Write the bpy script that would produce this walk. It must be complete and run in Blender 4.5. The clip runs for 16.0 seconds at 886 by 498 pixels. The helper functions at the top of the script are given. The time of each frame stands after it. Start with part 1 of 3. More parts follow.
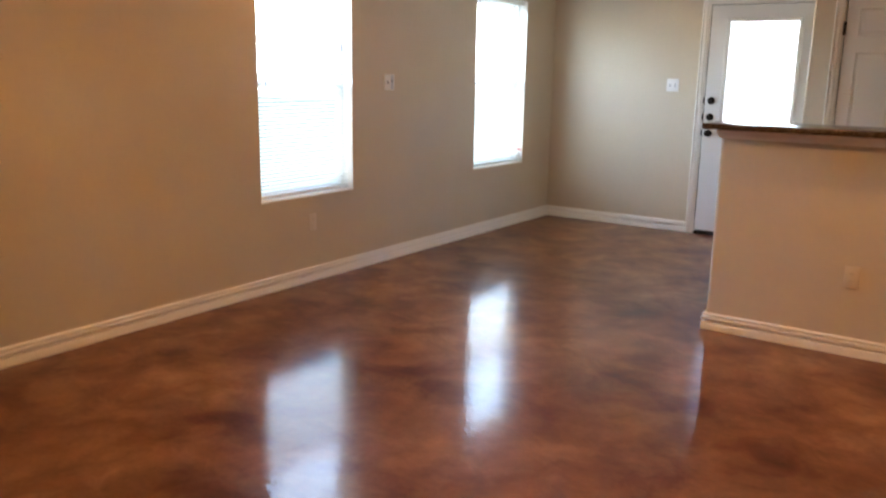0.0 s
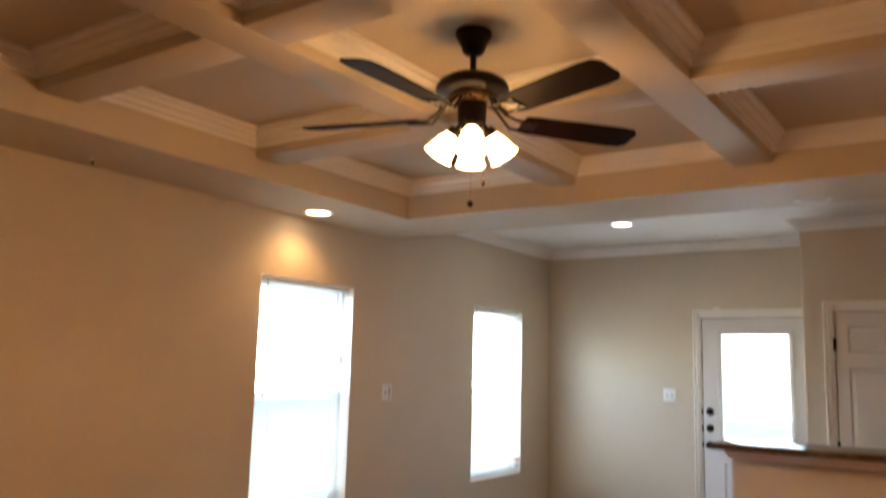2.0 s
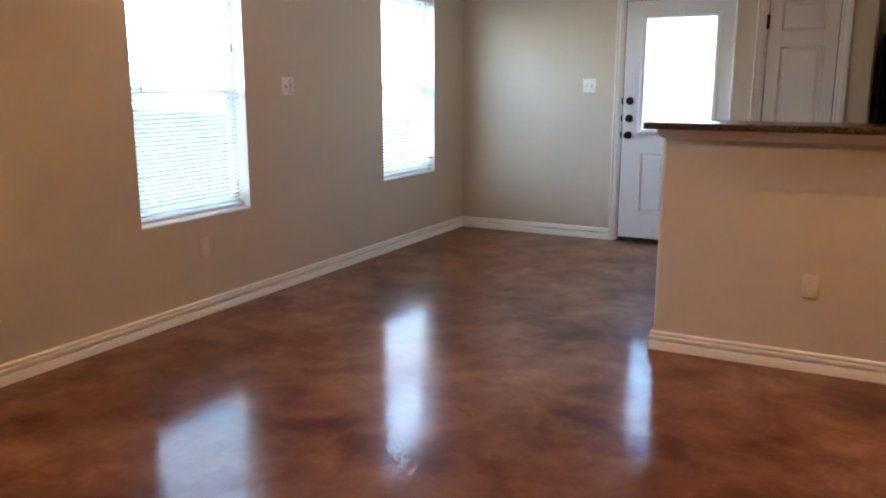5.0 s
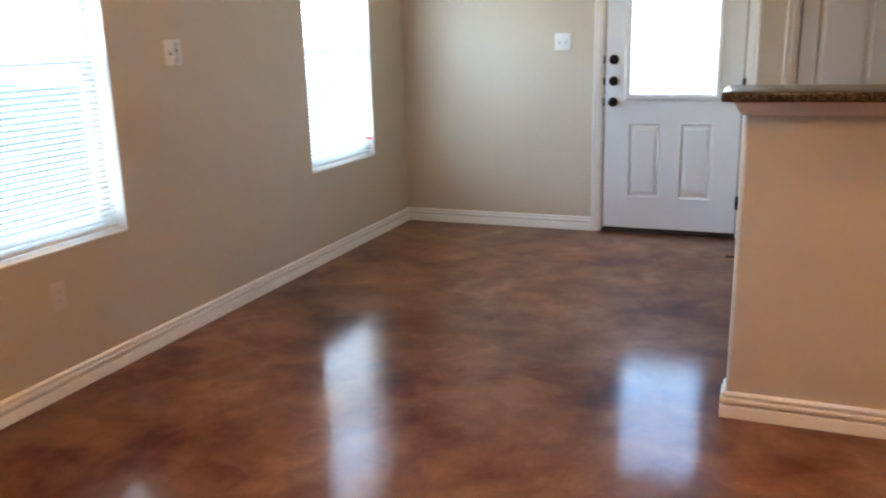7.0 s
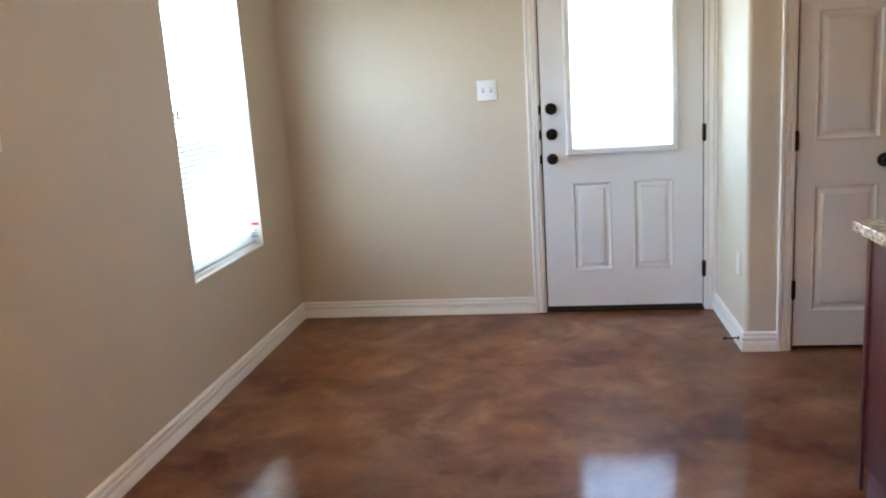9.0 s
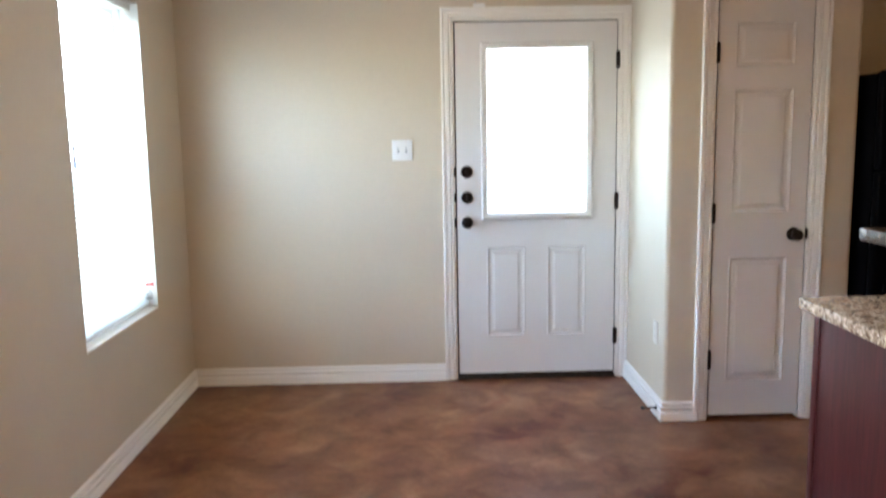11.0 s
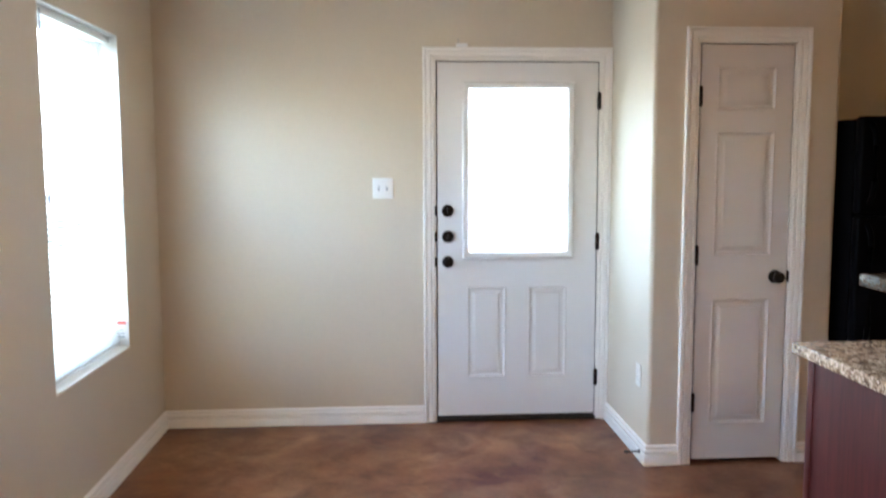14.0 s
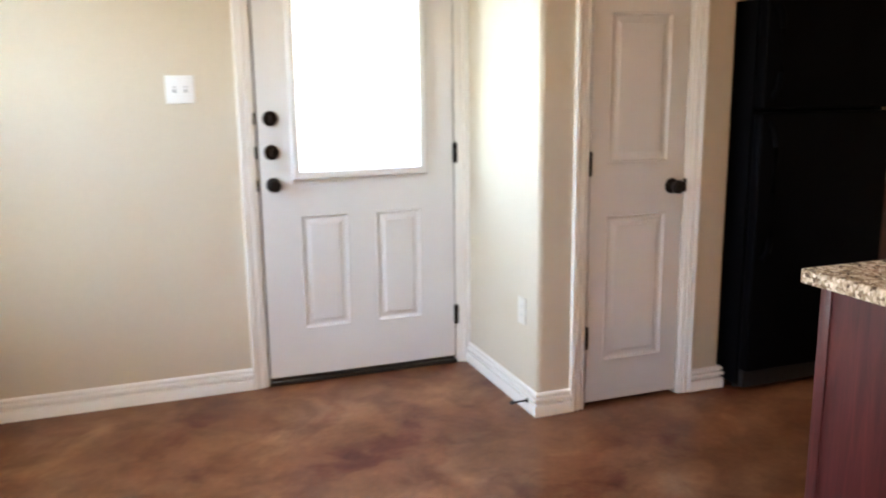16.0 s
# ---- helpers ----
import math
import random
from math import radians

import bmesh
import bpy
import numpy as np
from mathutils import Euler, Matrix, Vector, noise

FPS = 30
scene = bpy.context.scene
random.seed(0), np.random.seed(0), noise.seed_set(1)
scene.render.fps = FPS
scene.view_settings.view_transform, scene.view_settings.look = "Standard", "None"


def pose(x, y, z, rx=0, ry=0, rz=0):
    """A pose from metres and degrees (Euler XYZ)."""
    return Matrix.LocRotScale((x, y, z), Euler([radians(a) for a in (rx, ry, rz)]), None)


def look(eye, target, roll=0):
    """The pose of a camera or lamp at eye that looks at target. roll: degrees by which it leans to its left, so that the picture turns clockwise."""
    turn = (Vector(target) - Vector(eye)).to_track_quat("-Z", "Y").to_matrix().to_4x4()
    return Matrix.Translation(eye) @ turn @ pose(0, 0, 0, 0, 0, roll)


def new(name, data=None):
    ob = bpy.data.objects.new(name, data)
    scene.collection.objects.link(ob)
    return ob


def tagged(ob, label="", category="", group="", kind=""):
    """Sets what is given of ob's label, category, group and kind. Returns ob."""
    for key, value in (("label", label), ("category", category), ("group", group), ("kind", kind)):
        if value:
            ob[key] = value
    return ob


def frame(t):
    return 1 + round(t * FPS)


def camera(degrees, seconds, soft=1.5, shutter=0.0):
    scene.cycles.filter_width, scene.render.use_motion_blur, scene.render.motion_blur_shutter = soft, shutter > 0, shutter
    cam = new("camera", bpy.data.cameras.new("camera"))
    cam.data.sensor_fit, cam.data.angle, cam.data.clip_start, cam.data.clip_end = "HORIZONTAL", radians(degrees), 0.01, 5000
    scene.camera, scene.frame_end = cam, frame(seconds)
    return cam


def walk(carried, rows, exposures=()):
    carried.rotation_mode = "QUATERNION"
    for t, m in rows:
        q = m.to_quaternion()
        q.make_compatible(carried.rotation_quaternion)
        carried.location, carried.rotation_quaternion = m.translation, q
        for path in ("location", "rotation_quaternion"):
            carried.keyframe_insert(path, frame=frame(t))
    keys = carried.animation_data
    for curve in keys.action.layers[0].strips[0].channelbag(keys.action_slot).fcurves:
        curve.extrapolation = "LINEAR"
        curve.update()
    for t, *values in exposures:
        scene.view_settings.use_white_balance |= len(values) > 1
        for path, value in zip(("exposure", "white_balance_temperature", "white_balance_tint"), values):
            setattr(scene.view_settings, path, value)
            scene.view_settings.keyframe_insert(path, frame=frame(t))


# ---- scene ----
cam = camera(57.5, 16.0, soft=2.0, shutter=0.5)
PATH = [
    (0, (3.855, -7.466, 1.443), (2.744, -5.859, 1.013), 1.0),
    (0.5, (3.841, -7.462, 1.443), (2.674, -5.863, 1.157), 0.4),
    (1, (3.823, -7.467, 1.453), (2.637, -5.864, 1.304), 0.2),
    (1.5, (3.823, -7.449, 1.517), (2.66, -5.821, 1.509), 0.8),
    (2, (3.762, -7.433, 1.543), (2.643, -5.801, 1.835), 1.6),
    (2.5, (3.817, -7.439, 1.591), (2.692, -5.837, 2.003), 1.8),
    (3, (3.791, -7.431, 1.584), (2.694, -5.798, 1.944), 0.7),
    (3.5, (3.731, -7.394, 1.557), (2.686, -5.692, 1.642), 0.3),
    (4, (3.679, -7.363, 1.478), (2.709, -5.625, 1.283), 0.1),
    (6.5, (2.857, -6.091, 1.359), (1.993, -4.353, 0.878), 0.3),
    (7, (2.615, -5.804, 1.369), (1.894, -4.005, 0.874), -1.5),
    (7.5, (2.395, -5.526, 1.36), (1.856, -3.657, 0.893), -2.3),
    (8, (2.082, -5.208, 1.41), (1.6215, -3.299, 1.022), -3.0),
    (10.5, (1.416, -4.631, 1.428), (1.41, -2.68, 0.988), -1.6),
    (11, (1.376, -4.623, 1.451), (1.415, -2.644, 1.165), -1.0),
    (11.5, (1.362, -4.635, 1.485), (1.395, -2.64, 1.342), -1.1),
    (12, (1.361, -4.642, 1.52), (1.388, -2.642, 1.505), -1.4),
    (12.5, (1.371, -4.648, 1.53), (1.38, -2.649, 1.594), -1.6),
    (13, (1.365, -4.645, 1.528), (1.367, -2.647, 1.612), -1.3),
    (13.5, (1.36, -4.63, 1.492), (1.384, -2.631, 1.475), -0.5),
    (14, (1.3, -4.563, 1.458), (1.423, -2.577, 1.262), -0.2),
    (14.5, (1.26, -4.473, 1.422), (1.444, -2.503, 1.133), 0.2),
    (15, (1.139, -4.227, 1.407), (1.413, -2.276, 1.06), 0.6),
    (15.5, (1.195, -3.973, 1.348), (1.562, -2.041, 0.983), 0.2),
    (16, (1.1, -3.611, 1.347), (1.767, -1.767, 0.956), -0.7),
]
walk(cam, [(t, look(eye, target, roll)) for t, eye, target, roll in PATH],
     exposures=[(0, 5.3, 6700, 10), (1.0, 5.25, 6750, 10), (2.0, 5.15, 6800, 10), (2.5, 5.38, 6750, 10), (3, 5.4, 6700, 10), (3.5, 4.98, 6150, 9), (4, 4.95, 6000, 9), (6.5, 5.38, 6200, 8), (8, 5.36, 6500, 8), (10.5, 5.68, 6500, 8), (12, 5.63, 6050, 8), (13.5, 5.66, 6050, 8), (14.5, 5.67, 6400, 8), (15.2, 5.72, 6650, 9), (16, 5.87, 7200, 11)])

# ---- world, sun, lamps ----
world = bpy.data.worlds.new("sky")
scene.world = world
world.use_nodes = True
wn = world.node_tree
sky = wn.nodes.new("ShaderNodeTexSky")
sky.sky_type = "NISHITA"
sky.sun_disc = False
sky.sun_elevation = radians(72)
sky.sun_rotation = radians(140)
sky.dust_density = 1.5
wn.nodes["Background"].inputs[1].default_value = 0.15
wn.links.new(sky.outputs[0], wn.nodes["Background"].inputs[0])

sun = new("sun", bpy.data.lights.new("sun", "SUN"))
sun.data.energy, sun.data.angle, sun.data.color = 1.0, radians(12), (1.0, 0.97, 0.93)
sun.matrix_world = look((8, -10, 40), (0, 0, 0))

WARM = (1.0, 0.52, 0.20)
# both lamps at x 4.29 are unseen, added to brighten the half wall
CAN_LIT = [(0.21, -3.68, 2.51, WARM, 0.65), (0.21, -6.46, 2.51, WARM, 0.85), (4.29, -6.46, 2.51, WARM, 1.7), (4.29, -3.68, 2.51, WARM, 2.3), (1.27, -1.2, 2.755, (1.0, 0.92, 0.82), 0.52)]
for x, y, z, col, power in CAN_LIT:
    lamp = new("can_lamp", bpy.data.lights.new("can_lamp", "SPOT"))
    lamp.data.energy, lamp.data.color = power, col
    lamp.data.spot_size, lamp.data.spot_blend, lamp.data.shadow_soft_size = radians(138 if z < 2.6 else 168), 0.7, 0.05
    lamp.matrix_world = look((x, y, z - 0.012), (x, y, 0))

lite_lamp = new("door_sky_lamp", bpy.data.lights.new("door_sky_lamp", "AREA"))
lite_lamp.data.shape, lite_lamp.data.size, lite_lamp.data.size_y = "RECTANGLE", 0.60, 0.955
lite_lamp.data.energy, lite_lamp.data.color = 0.14, (0.92, 0.975, 1.0)
lite_lamp.matrix_world = look((2.01, 0.041, 1.4475), (2.01, -1, 1.4475))
# added daylight lamps in the two blind-covered windows: bright sky above, wall fill below
for y, w, low in ((-3.495, 0.818, 0.13), (-1.0, 0.808, 0.19)):
    for z, h, power in ((1.692, 0.734, 0.225), (0.98, 0.60, low)):
        lamp = new("window_sky_lamp", bpy.data.lights.new("window_sky_lamp", "AREA"))
        lamp.data.shape, lamp.data.size, lamp.data.size_y = "RECTANGLE", w, h
        lamp.data.energy, lamp.data.color = power, (0.92, 0.975, 1.0)
        lamp.matrix_world = look((-0.1285 if z > 1.3 else -0.086, y, z), (1, y, z))

FAN = (2.25, -5.067, 2.778)
for a in (-57, 33, 123, 213):
    lamp = new("fan_bulb_lamp", bpy.data.lights.new("fan_bulb_lamp", "POINT"))
    lamp.data.energy, lamp.data.color, lamp.data.shadow_soft_size = 0.36, (1.0, 0.47, 0.155), 0.03
    lamp.location = (FAN[0] + 0.117 * math.cos(radians(a)), FAN[1] + 0.117 * math.sin(radians(a)), FAN[2] - 0.481)


# ---- node helpers and materials ----
def mat(name):
    m = bpy.data.materials.new(name)
    m.use_nodes = True
    nt = m.node_tree
    return m, nt, nt.nodes["Principled BSDF"]


def noise_tex(nt, scale, detail=4.0, rough=0.55, dist=0.0, vec=None):
    n = nt.nodes.new("ShaderNodeTexNoise")
    n.inputs["Scale"].default_value, n.inputs["Detail"].default_value = scale, detail
    n.inputs["Roughness"].default_value, n.inputs["Distortion"].default_value = rough, dist
    if vec is None:
        vec = nt.nodes.new("ShaderNodeTexCoord").outputs["Object"]
    nt.links.new(vec, n.inputs["Vector"])
    return n.outputs["Fac"]


def ramp(nt, fac, stops):
    r = nt.nodes.new("ShaderNodeValToRGB")
    els = r.color_ramp.elements
    while len(els) < len(stops):
        els.new(0.5)
    for e, (p, c) in zip(els, stops):
        e.position, e.color = p, (*c, 1) if len(c) == 3 else c
    nt.links.new(fac, r.inputs[0])
    return r.outputs["Color"]


def mixc(nt, fac, a, b, mode="MIX"):
    n = nt.nodes.new("ShaderNodeMix")
    n.data_type, n.blend_type = "RGBA", mode
    for slot, v in ((0, fac), (6, a), (7, b)):
        if hasattr(v, "is_linked"):
            nt.links.new(v, n.inputs[slot])
        else:
            n.inputs[slot].default_value = v if slot == 0 else (*v, 1)
    return n.outputs[2]


def bump(nt, bsdf, height, strength, distance):
    b = nt.nodes.new("ShaderNodeBump")
    b.inputs["Strength"].default_value, b.inputs["Distance"].default_value = strength, distance
    nt.links.new(height, b.inputs["Height"])
    nt.links.new(b.outputs[0], bsdf.inputs["Normal"])


def painted(name, colour, rough=0.6, var=0.05, peel=0.25, peel_scale=260.0, peel_depth=0.0008, spec=0.35):
    m, nt, b = mat(name)
    lo = tuple(c * (1 - var) for c in colour)
    hi = tuple(min(1, c * (1 + var)) for c in colour)
    big = noise_tex(nt, 1.3, 5)
    fine = noise_tex(nt, 35, 3)
    c = ramp(nt, big, [(0.3, lo), (0.7, hi)])
    c = mixc(nt, 0.25, c, ramp(nt, fine, [(0.35, lo), (0.65, hi)]))
    nt.links.new(c, b.inputs["Base Color"])
    r = ramp(nt, fine, [(0.2, (rough - 0.06,) * 3), (0.8, (rough + 0.06,) * 3)])
    nt.links.new(r, b.inputs["Roughness"])
    b.inputs["Specular IOR Level"].default_value = spec
    bump(nt, b, noise_tex(nt, peel_scale, 2), peel, peel_depth)
    return m


M_WALL = painted("wall_paint", (0.60, 0.523, 0.41), 0.55, 0.04, 0.35, 150, 0.0015)
M_CEIL = painted("ceiling_paint", (0.76, 0.73, 0.68), 0.75, 0.03, 0.4, 120, 0.0015)
M_BEAM = painted("beam_paint", (0.60, 0.525, 0.41), 0.6, 0.04, 0.35, 150, 0.0015)
M_TRIM = painted("trim_paint", (0.85, 0.83, 0.79), 0.35, 0.03, 0.08, 60, 0.0006, 0.5)
M_DOORPAINT = painted("door_paint", (0.71, 0.705, 0.695), 0.38, 0.02, 0.10, 90, 0.0005, 0.5)
# door white toned down for the weak direct light at the pantry
M_PANTRY = painted("pantry_shade_paint", (0.69, 0.66, 0.63), 0.42, 0.02, 0.12, 90, 0.0005, 0.5)
M_PLASTIC = painted("white_plastic", (0.80, 0.80, 0.79), 0.30, 0.01, 0.02, 60, 0.0003, 0.5)
M_VINYL = painted("window_vinyl", (0.80, 0.81, 0.80), 0.35, 0.01, 0.02, 60, 0.0003, 0.5)
M_IVORY = painted("ivory_plastic", (0.70, 0.655, 0.58), 0.35, 0.01, 0.02, 60, 0.0003, 0.5)
M_ALMOND = painted("almond_plastic", (0.68, 0.61, 0.52), 0.35, 0.01, 0.02, 60, 0.0003, 0.5)


def metal(name, colour, rough, metallic=1.0):
    m, nt, b = mat(name)
    n = noise_tex(nt, 45, 3)
    nt.links.new(ramp(nt, n, [(0.3, tuple(c * 0.75 for c in colour)), (0.7, tuple(c * 1.2 for c in colour))]), b.inputs["Base Color"])
    nt.links.new(ramp(nt, n, [(0.3, (rough * 0.8,) * 3), (0.7, (min(1, rough * 1.25),) * 3)]), b.inputs["Roughness"])
    b.inputs["Metallic"].default_value = metallic
    return m


M_BRONZE = metal("oil_rubbed_bronze", (0.010, 0.007, 0.006), 0.42, 0.35)
M_BRONZE.node_tree.nodes["Principled BSDF"].inputs["Specular IOR Level"].default_value = 0.2
M_BRASSY = metal("warm_metal", (0.45, 0.30, 0.16), 0.3, 1.0)
M_DARKRUB = metal("threshold_metal", (0.022, 0.019, 0.017), 0.5, 0.3)
M_BLACK = metal("black_appliance_enamel", (0.0018, 0.002, 0.003), 0.42, 0.0)
M_BLACK.node_tree.nodes["Principled BSDF"].inputs["Specular IOR Level"].default_value = 0.02
# matte black for small parts and for the door-gap shade strips
M_BLACKPL = metal("matte_black", (0.004, 0.004, 0.005), 0.5, 0.0)


def stained_floor():
    m, nt, b = mat("acid_stained_concrete")
    co = nt.nodes.new("ShaderNodeTexCoord").outputs["Object"]
    warp = nt.nodes.new("ShaderNodeTexNoise")
    warp.inputs["Scale"].default_value, warp.inputs["Detail"].default_value = 2.3, 4
    nt.links.new(co, warp.inputs["Vector"])
    add = nt.nodes.new("ShaderNodeVectorMath")
    add.operation = "MULTIPLY_ADD"
    nt.links.new(warp.outputs["Color"], add.inputs[0])
    add.inputs[1].default_value = (0.30, 0.30, 0.0)
    nt.links.new(co, add.inputs[2])
    v = add.outputs[0]
    big = noise_tex(nt, 0.75, 4, 0.5, 0.0, v)
    mid = noise_tex(nt, 1.7, 6, 0.54, 0.0, v)
    small = noise_tex(nt, 4.4, 8, 0.6, 0.25, v)
    fine = noise_tex(nt, 38, 6, 0.7)
    c = ramp(nt, mid, [(0.30, (0.062, 0.013, 0.009)), (0.38, (0.112, 0.032, 0.016)), (0.44, (0.160, 0.064, 0.031)), (0.55, (0.192, 0.086, 0.042)), (0.68, (0.240, 0.120, 0.064))])
    c = mixc(nt, 0.55, c, ramp(nt, big, [(0.34, (0.54, 0.43, 0.39)), (0.47, (1.02, 0.98, 0.96)), (0.64, (1.32, 1.32, 1.28))]), "MULTIPLY")
    # stain edges: dark red rims where two pours of stain met
    rim = nt.nodes.new("ShaderNodeMath")
    rim.operation = "SUBTRACT"
    nt.links.new(noise_tex(nt, 1.35, 7, 0.58, 0.0, v), rim.inputs[0])
    rim.inputs[1].default_value = 0.5
    ab = nt.nodes.new("ShaderNodeMath")
    ab.operation = "ABSOLUTE"
    nt.links.new(rim.outputs[0], ab.inputs[0])
    c = mixc(nt, 0.5, c, ramp(nt, ab.outputs[0], [(0.0, (0.62, 0.36, 0.32)), (0.025, (0.72, 0.52, 0.48)), (0.07, (1, 1, 1))]), "MULTIPLY")
    # mottling with crisp edges where the acid bit unevenly
    c = mixc(nt, 0.55, c, ramp(nt, small, [(0.36, (0.50, 0.38, 0.36)), (0.45, (0.82, 0.76, 0.74)), (0.52, (1.04, 1.04, 1.02)), (0.64, (1.36, 1.38, 1.34))]), "MULTIPLY")
    c = mixc(nt, 0.35, c, ramp(nt, fine, [(0.3, (0.66, 0.64, 0.62)), (0.7, (1.22, 1.22, 1.22))]), "MULTIPLY")
    nt.links.new(c, b.inputs["Base Color"])
    nt.links.new(ramp(nt, mid, [(0.3, (0.29,) * 3), (0.7, (0.36,) * 3)]), b.inputs["Roughness"])
    b.inputs["Specular IOR Level"].default_value = 0.04
    b.inputs["Coat Weight"].default_value = 0.55
    nt.links.new(ramp(nt, small, [(0.35, (0.055,) * 3), (0.65, (0.11,) * 3)]), b.inputs["Coat Roughness"])
    # brushed sealer: shallow ripples that break up reflections
    bp = nt.nodes.new("ShaderNodeBump")
    bp.inputs["Strength"].default_value, bp.inputs["Distance"].default_value = 0.23, 0.004
    nt.links.new(noise_tex(nt, 21, 3, 0.5, 1.0), bp.inputs["Height"])
    nt.links.new(bp.outputs[0], b.inputs["Coat Normal"])
    return m


def granite(name, tone):
    m, nt, b = mat(name)
    co = nt.nodes.new("ShaderNodeTexCoord").outputs["Object"]
    vor = nt.nodes.new("ShaderNodeTexVoronoi")
    vor.inputs["Scale"].default_value = 130
    nt.links.new(co, vor.inputs["Vector"])
    sep = nt.nodes.new("ShaderNodeSeparateColor")
    nt.links.new(vor.outputs["Color"], sep.inputs[0])
    speck = ramp(nt, sep.outputs[0], [(p, tuple(a * k for a, k in zip(c, tone))) for p, c in ((0.0, (0.085, 0.062, 0.046)), (0.14, (0.16, 0.12, 0.085)), (0.3, (0.22, 0.165, 0.115)), (0.6, (0.35, 0.285, 0.21)), (0.9, (0.48, 0.42, 0.34)))])
    blot = ramp(nt, noise_tex(nt, 30, 6, 0.65, 0.3), [(0.38, (0.30, 0.25, 0.21)), (0.47, (0.85, 0.8, 0.74)), (0.60, (1.25, 1.25, 1.25))])
    nt.links.new(mixc(nt, 0.7, speck, blot, "MULTIPLY"), b.inputs["Base Color"])
    b.inputs["Roughness"].default_value = 0.22
    return m


def cherry():
    m, nt, b = mat("cherry_stained_wood")
    tc = nt.nodes.new("ShaderNodeTexCoord").outputs["Object"]
    mp = nt.nodes.new("ShaderNodeMapping")
    mp.inputs["Scale"].default_value = (14, 14, 1.1)
    nt.links.new(tc, mp.inputs[0])
    grain = noise_tex(nt, 3.2, 6, 0.6, 0.8, mp.outputs[0])
    fine = noise_tex(nt, 22, 4, 0.6, 0.2, mp.outputs[0])
    c = ramp(nt, grain, [(0.3, (0.038, 0.007, 0.007)), (0.55, (0.078, 0.014, 0.013)), (0.75, (0.115, 0.024, 0.020))])
    c = mixc(nt, 0.4, c, ramp(nt, fine, [(0.3, (0.65, 0.65, 0.65)), (0.7, (1.2, 1.2, 1.2))]), "MULTIPLY")
    nt.links.new(c, b.inputs["Base Color"])
    nt.links.new(ramp(nt, fine, [(0.3, (0.28,) * 3), (0.7, (0.40,) * 3)]), b.inputs["Roughness"])
    bump(nt, b, fine, 0.08, 0.0006)
    return m


def blade_wood():
    m, nt, b = mat("dark_walnut_blade")
    tc = nt.nodes.new("ShaderNodeTexCoord").outputs["Object"]
    mp = nt.nodes.new("ShaderNodeMapping")
    mp.inputs["Scale"].default_value = (1.5, 22, 22)
    nt.links.new(tc, mp.inputs[0])
    g = noise_tex(nt, 3, 6, 0.6, 0.7, mp.outputs[0])
    nt.links.new(ramp(nt, g, [(0.3, (0.0035, 0.0012, 0.0010)), (0.7, (0.0090, 0.0032, 0.0024))]), b.inputs["Base Color"])
    b.inputs["Roughness"].default_value = 0.6
    b.inputs["Specular IOR Level"].default_value = 0.05
    return m


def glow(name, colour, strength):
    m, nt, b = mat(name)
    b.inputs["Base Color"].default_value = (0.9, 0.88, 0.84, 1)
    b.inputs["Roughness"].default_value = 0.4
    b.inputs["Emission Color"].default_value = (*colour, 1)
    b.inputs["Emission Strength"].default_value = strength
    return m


def glass(name, tint):
    m, nt, b = mat(name)
    out = nt.nodes["Material Output"]
    nt.nodes.remove(b)
    tr = nt.nodes.new("ShaderNodeBsdfTransparent")
    tr.inputs[0].default_value = (*tint, 1)
    gl = nt.nodes.new("ShaderNodeBsdfGlossy")
    gl.inputs["Roughness"].default_value = 0.02
    fr = nt.nodes.new("ShaderNodeLayerWeight")
    pw = nt.nodes.new("ShaderNodeMath")
    pw.operation = "POWER"
    nt.links.new(fr.outputs["Facing"], pw.inputs[0])
    pw.inputs[1].default_value = 5.0
    sc = nt.nodes.new("ShaderNodeMath")
    sc.operation = "MULTIPLY_ADD"
    nt.links.new(pw.outputs[0], sc.inputs[0])
    sc.inputs[1].default_value, sc.inputs[2].default_value = 0.9, 0.03
    mx = nt.nodes.new("ShaderNodeMixShader")
    nt.links.new(sc.outputs[0], mx.inputs[0])
    nt.links.new(tr.outputs[0], mx.inputs[1])
    nt.links.new(gl.outputs[0], mx.inputs[2])
    nt.links.new(mx.outputs[0], out.inputs[0])
    return m


def slat_mat():
    m, nt, b = mat("blind_vinyl")
    out = nt.nodes["Material Output"]
    n = noise_tex(nt, 30, 3)
    nt.links.new(ramp(nt, n, [(0.3, (0.76, 0.77, 0.76)), (0.7, (0.84, 0.84, 0.83))]), b.inputs["Base Color"])
    b.inputs["Roughness"].default_value = 0.4
    t = nt.nodes.new("ShaderNodeBsdfTranslucent")
    t.inputs[0].default_value = (0.80, 0.86, 0.86, 1)
    mx = nt.nodes.new("ShaderNodeMixShader")
    mx.inputs[0].default_value = 0.5
    nt.links.new(b.outputs[0], mx.inputs[1])
    nt.links.new(t.outputs[0], mx.inputs[2])
    nt.links.new(mx.outputs[0], out.inputs[0])
    return m


def ground_mat():
    m, nt, b = mat("lawn_ground")
    c = ramp(nt, noise_tex(nt, 0.6, 6), [(0.3, (0.035, 0.045, 0.032)), (0.7, (0.065, 0.072, 0.055))])
    c = mixc(nt, 0.5, c, ramp(nt, noise_tex(nt, 24, 6), [(0.3, (0.030, 0.042, 0.026)), (0.7, (0.075, 0.08, 0.06))]))
    nt.links.new(c, b.inputs["Base Color"])
    b.inputs["Roughness"].default_value = 0.9
    return m


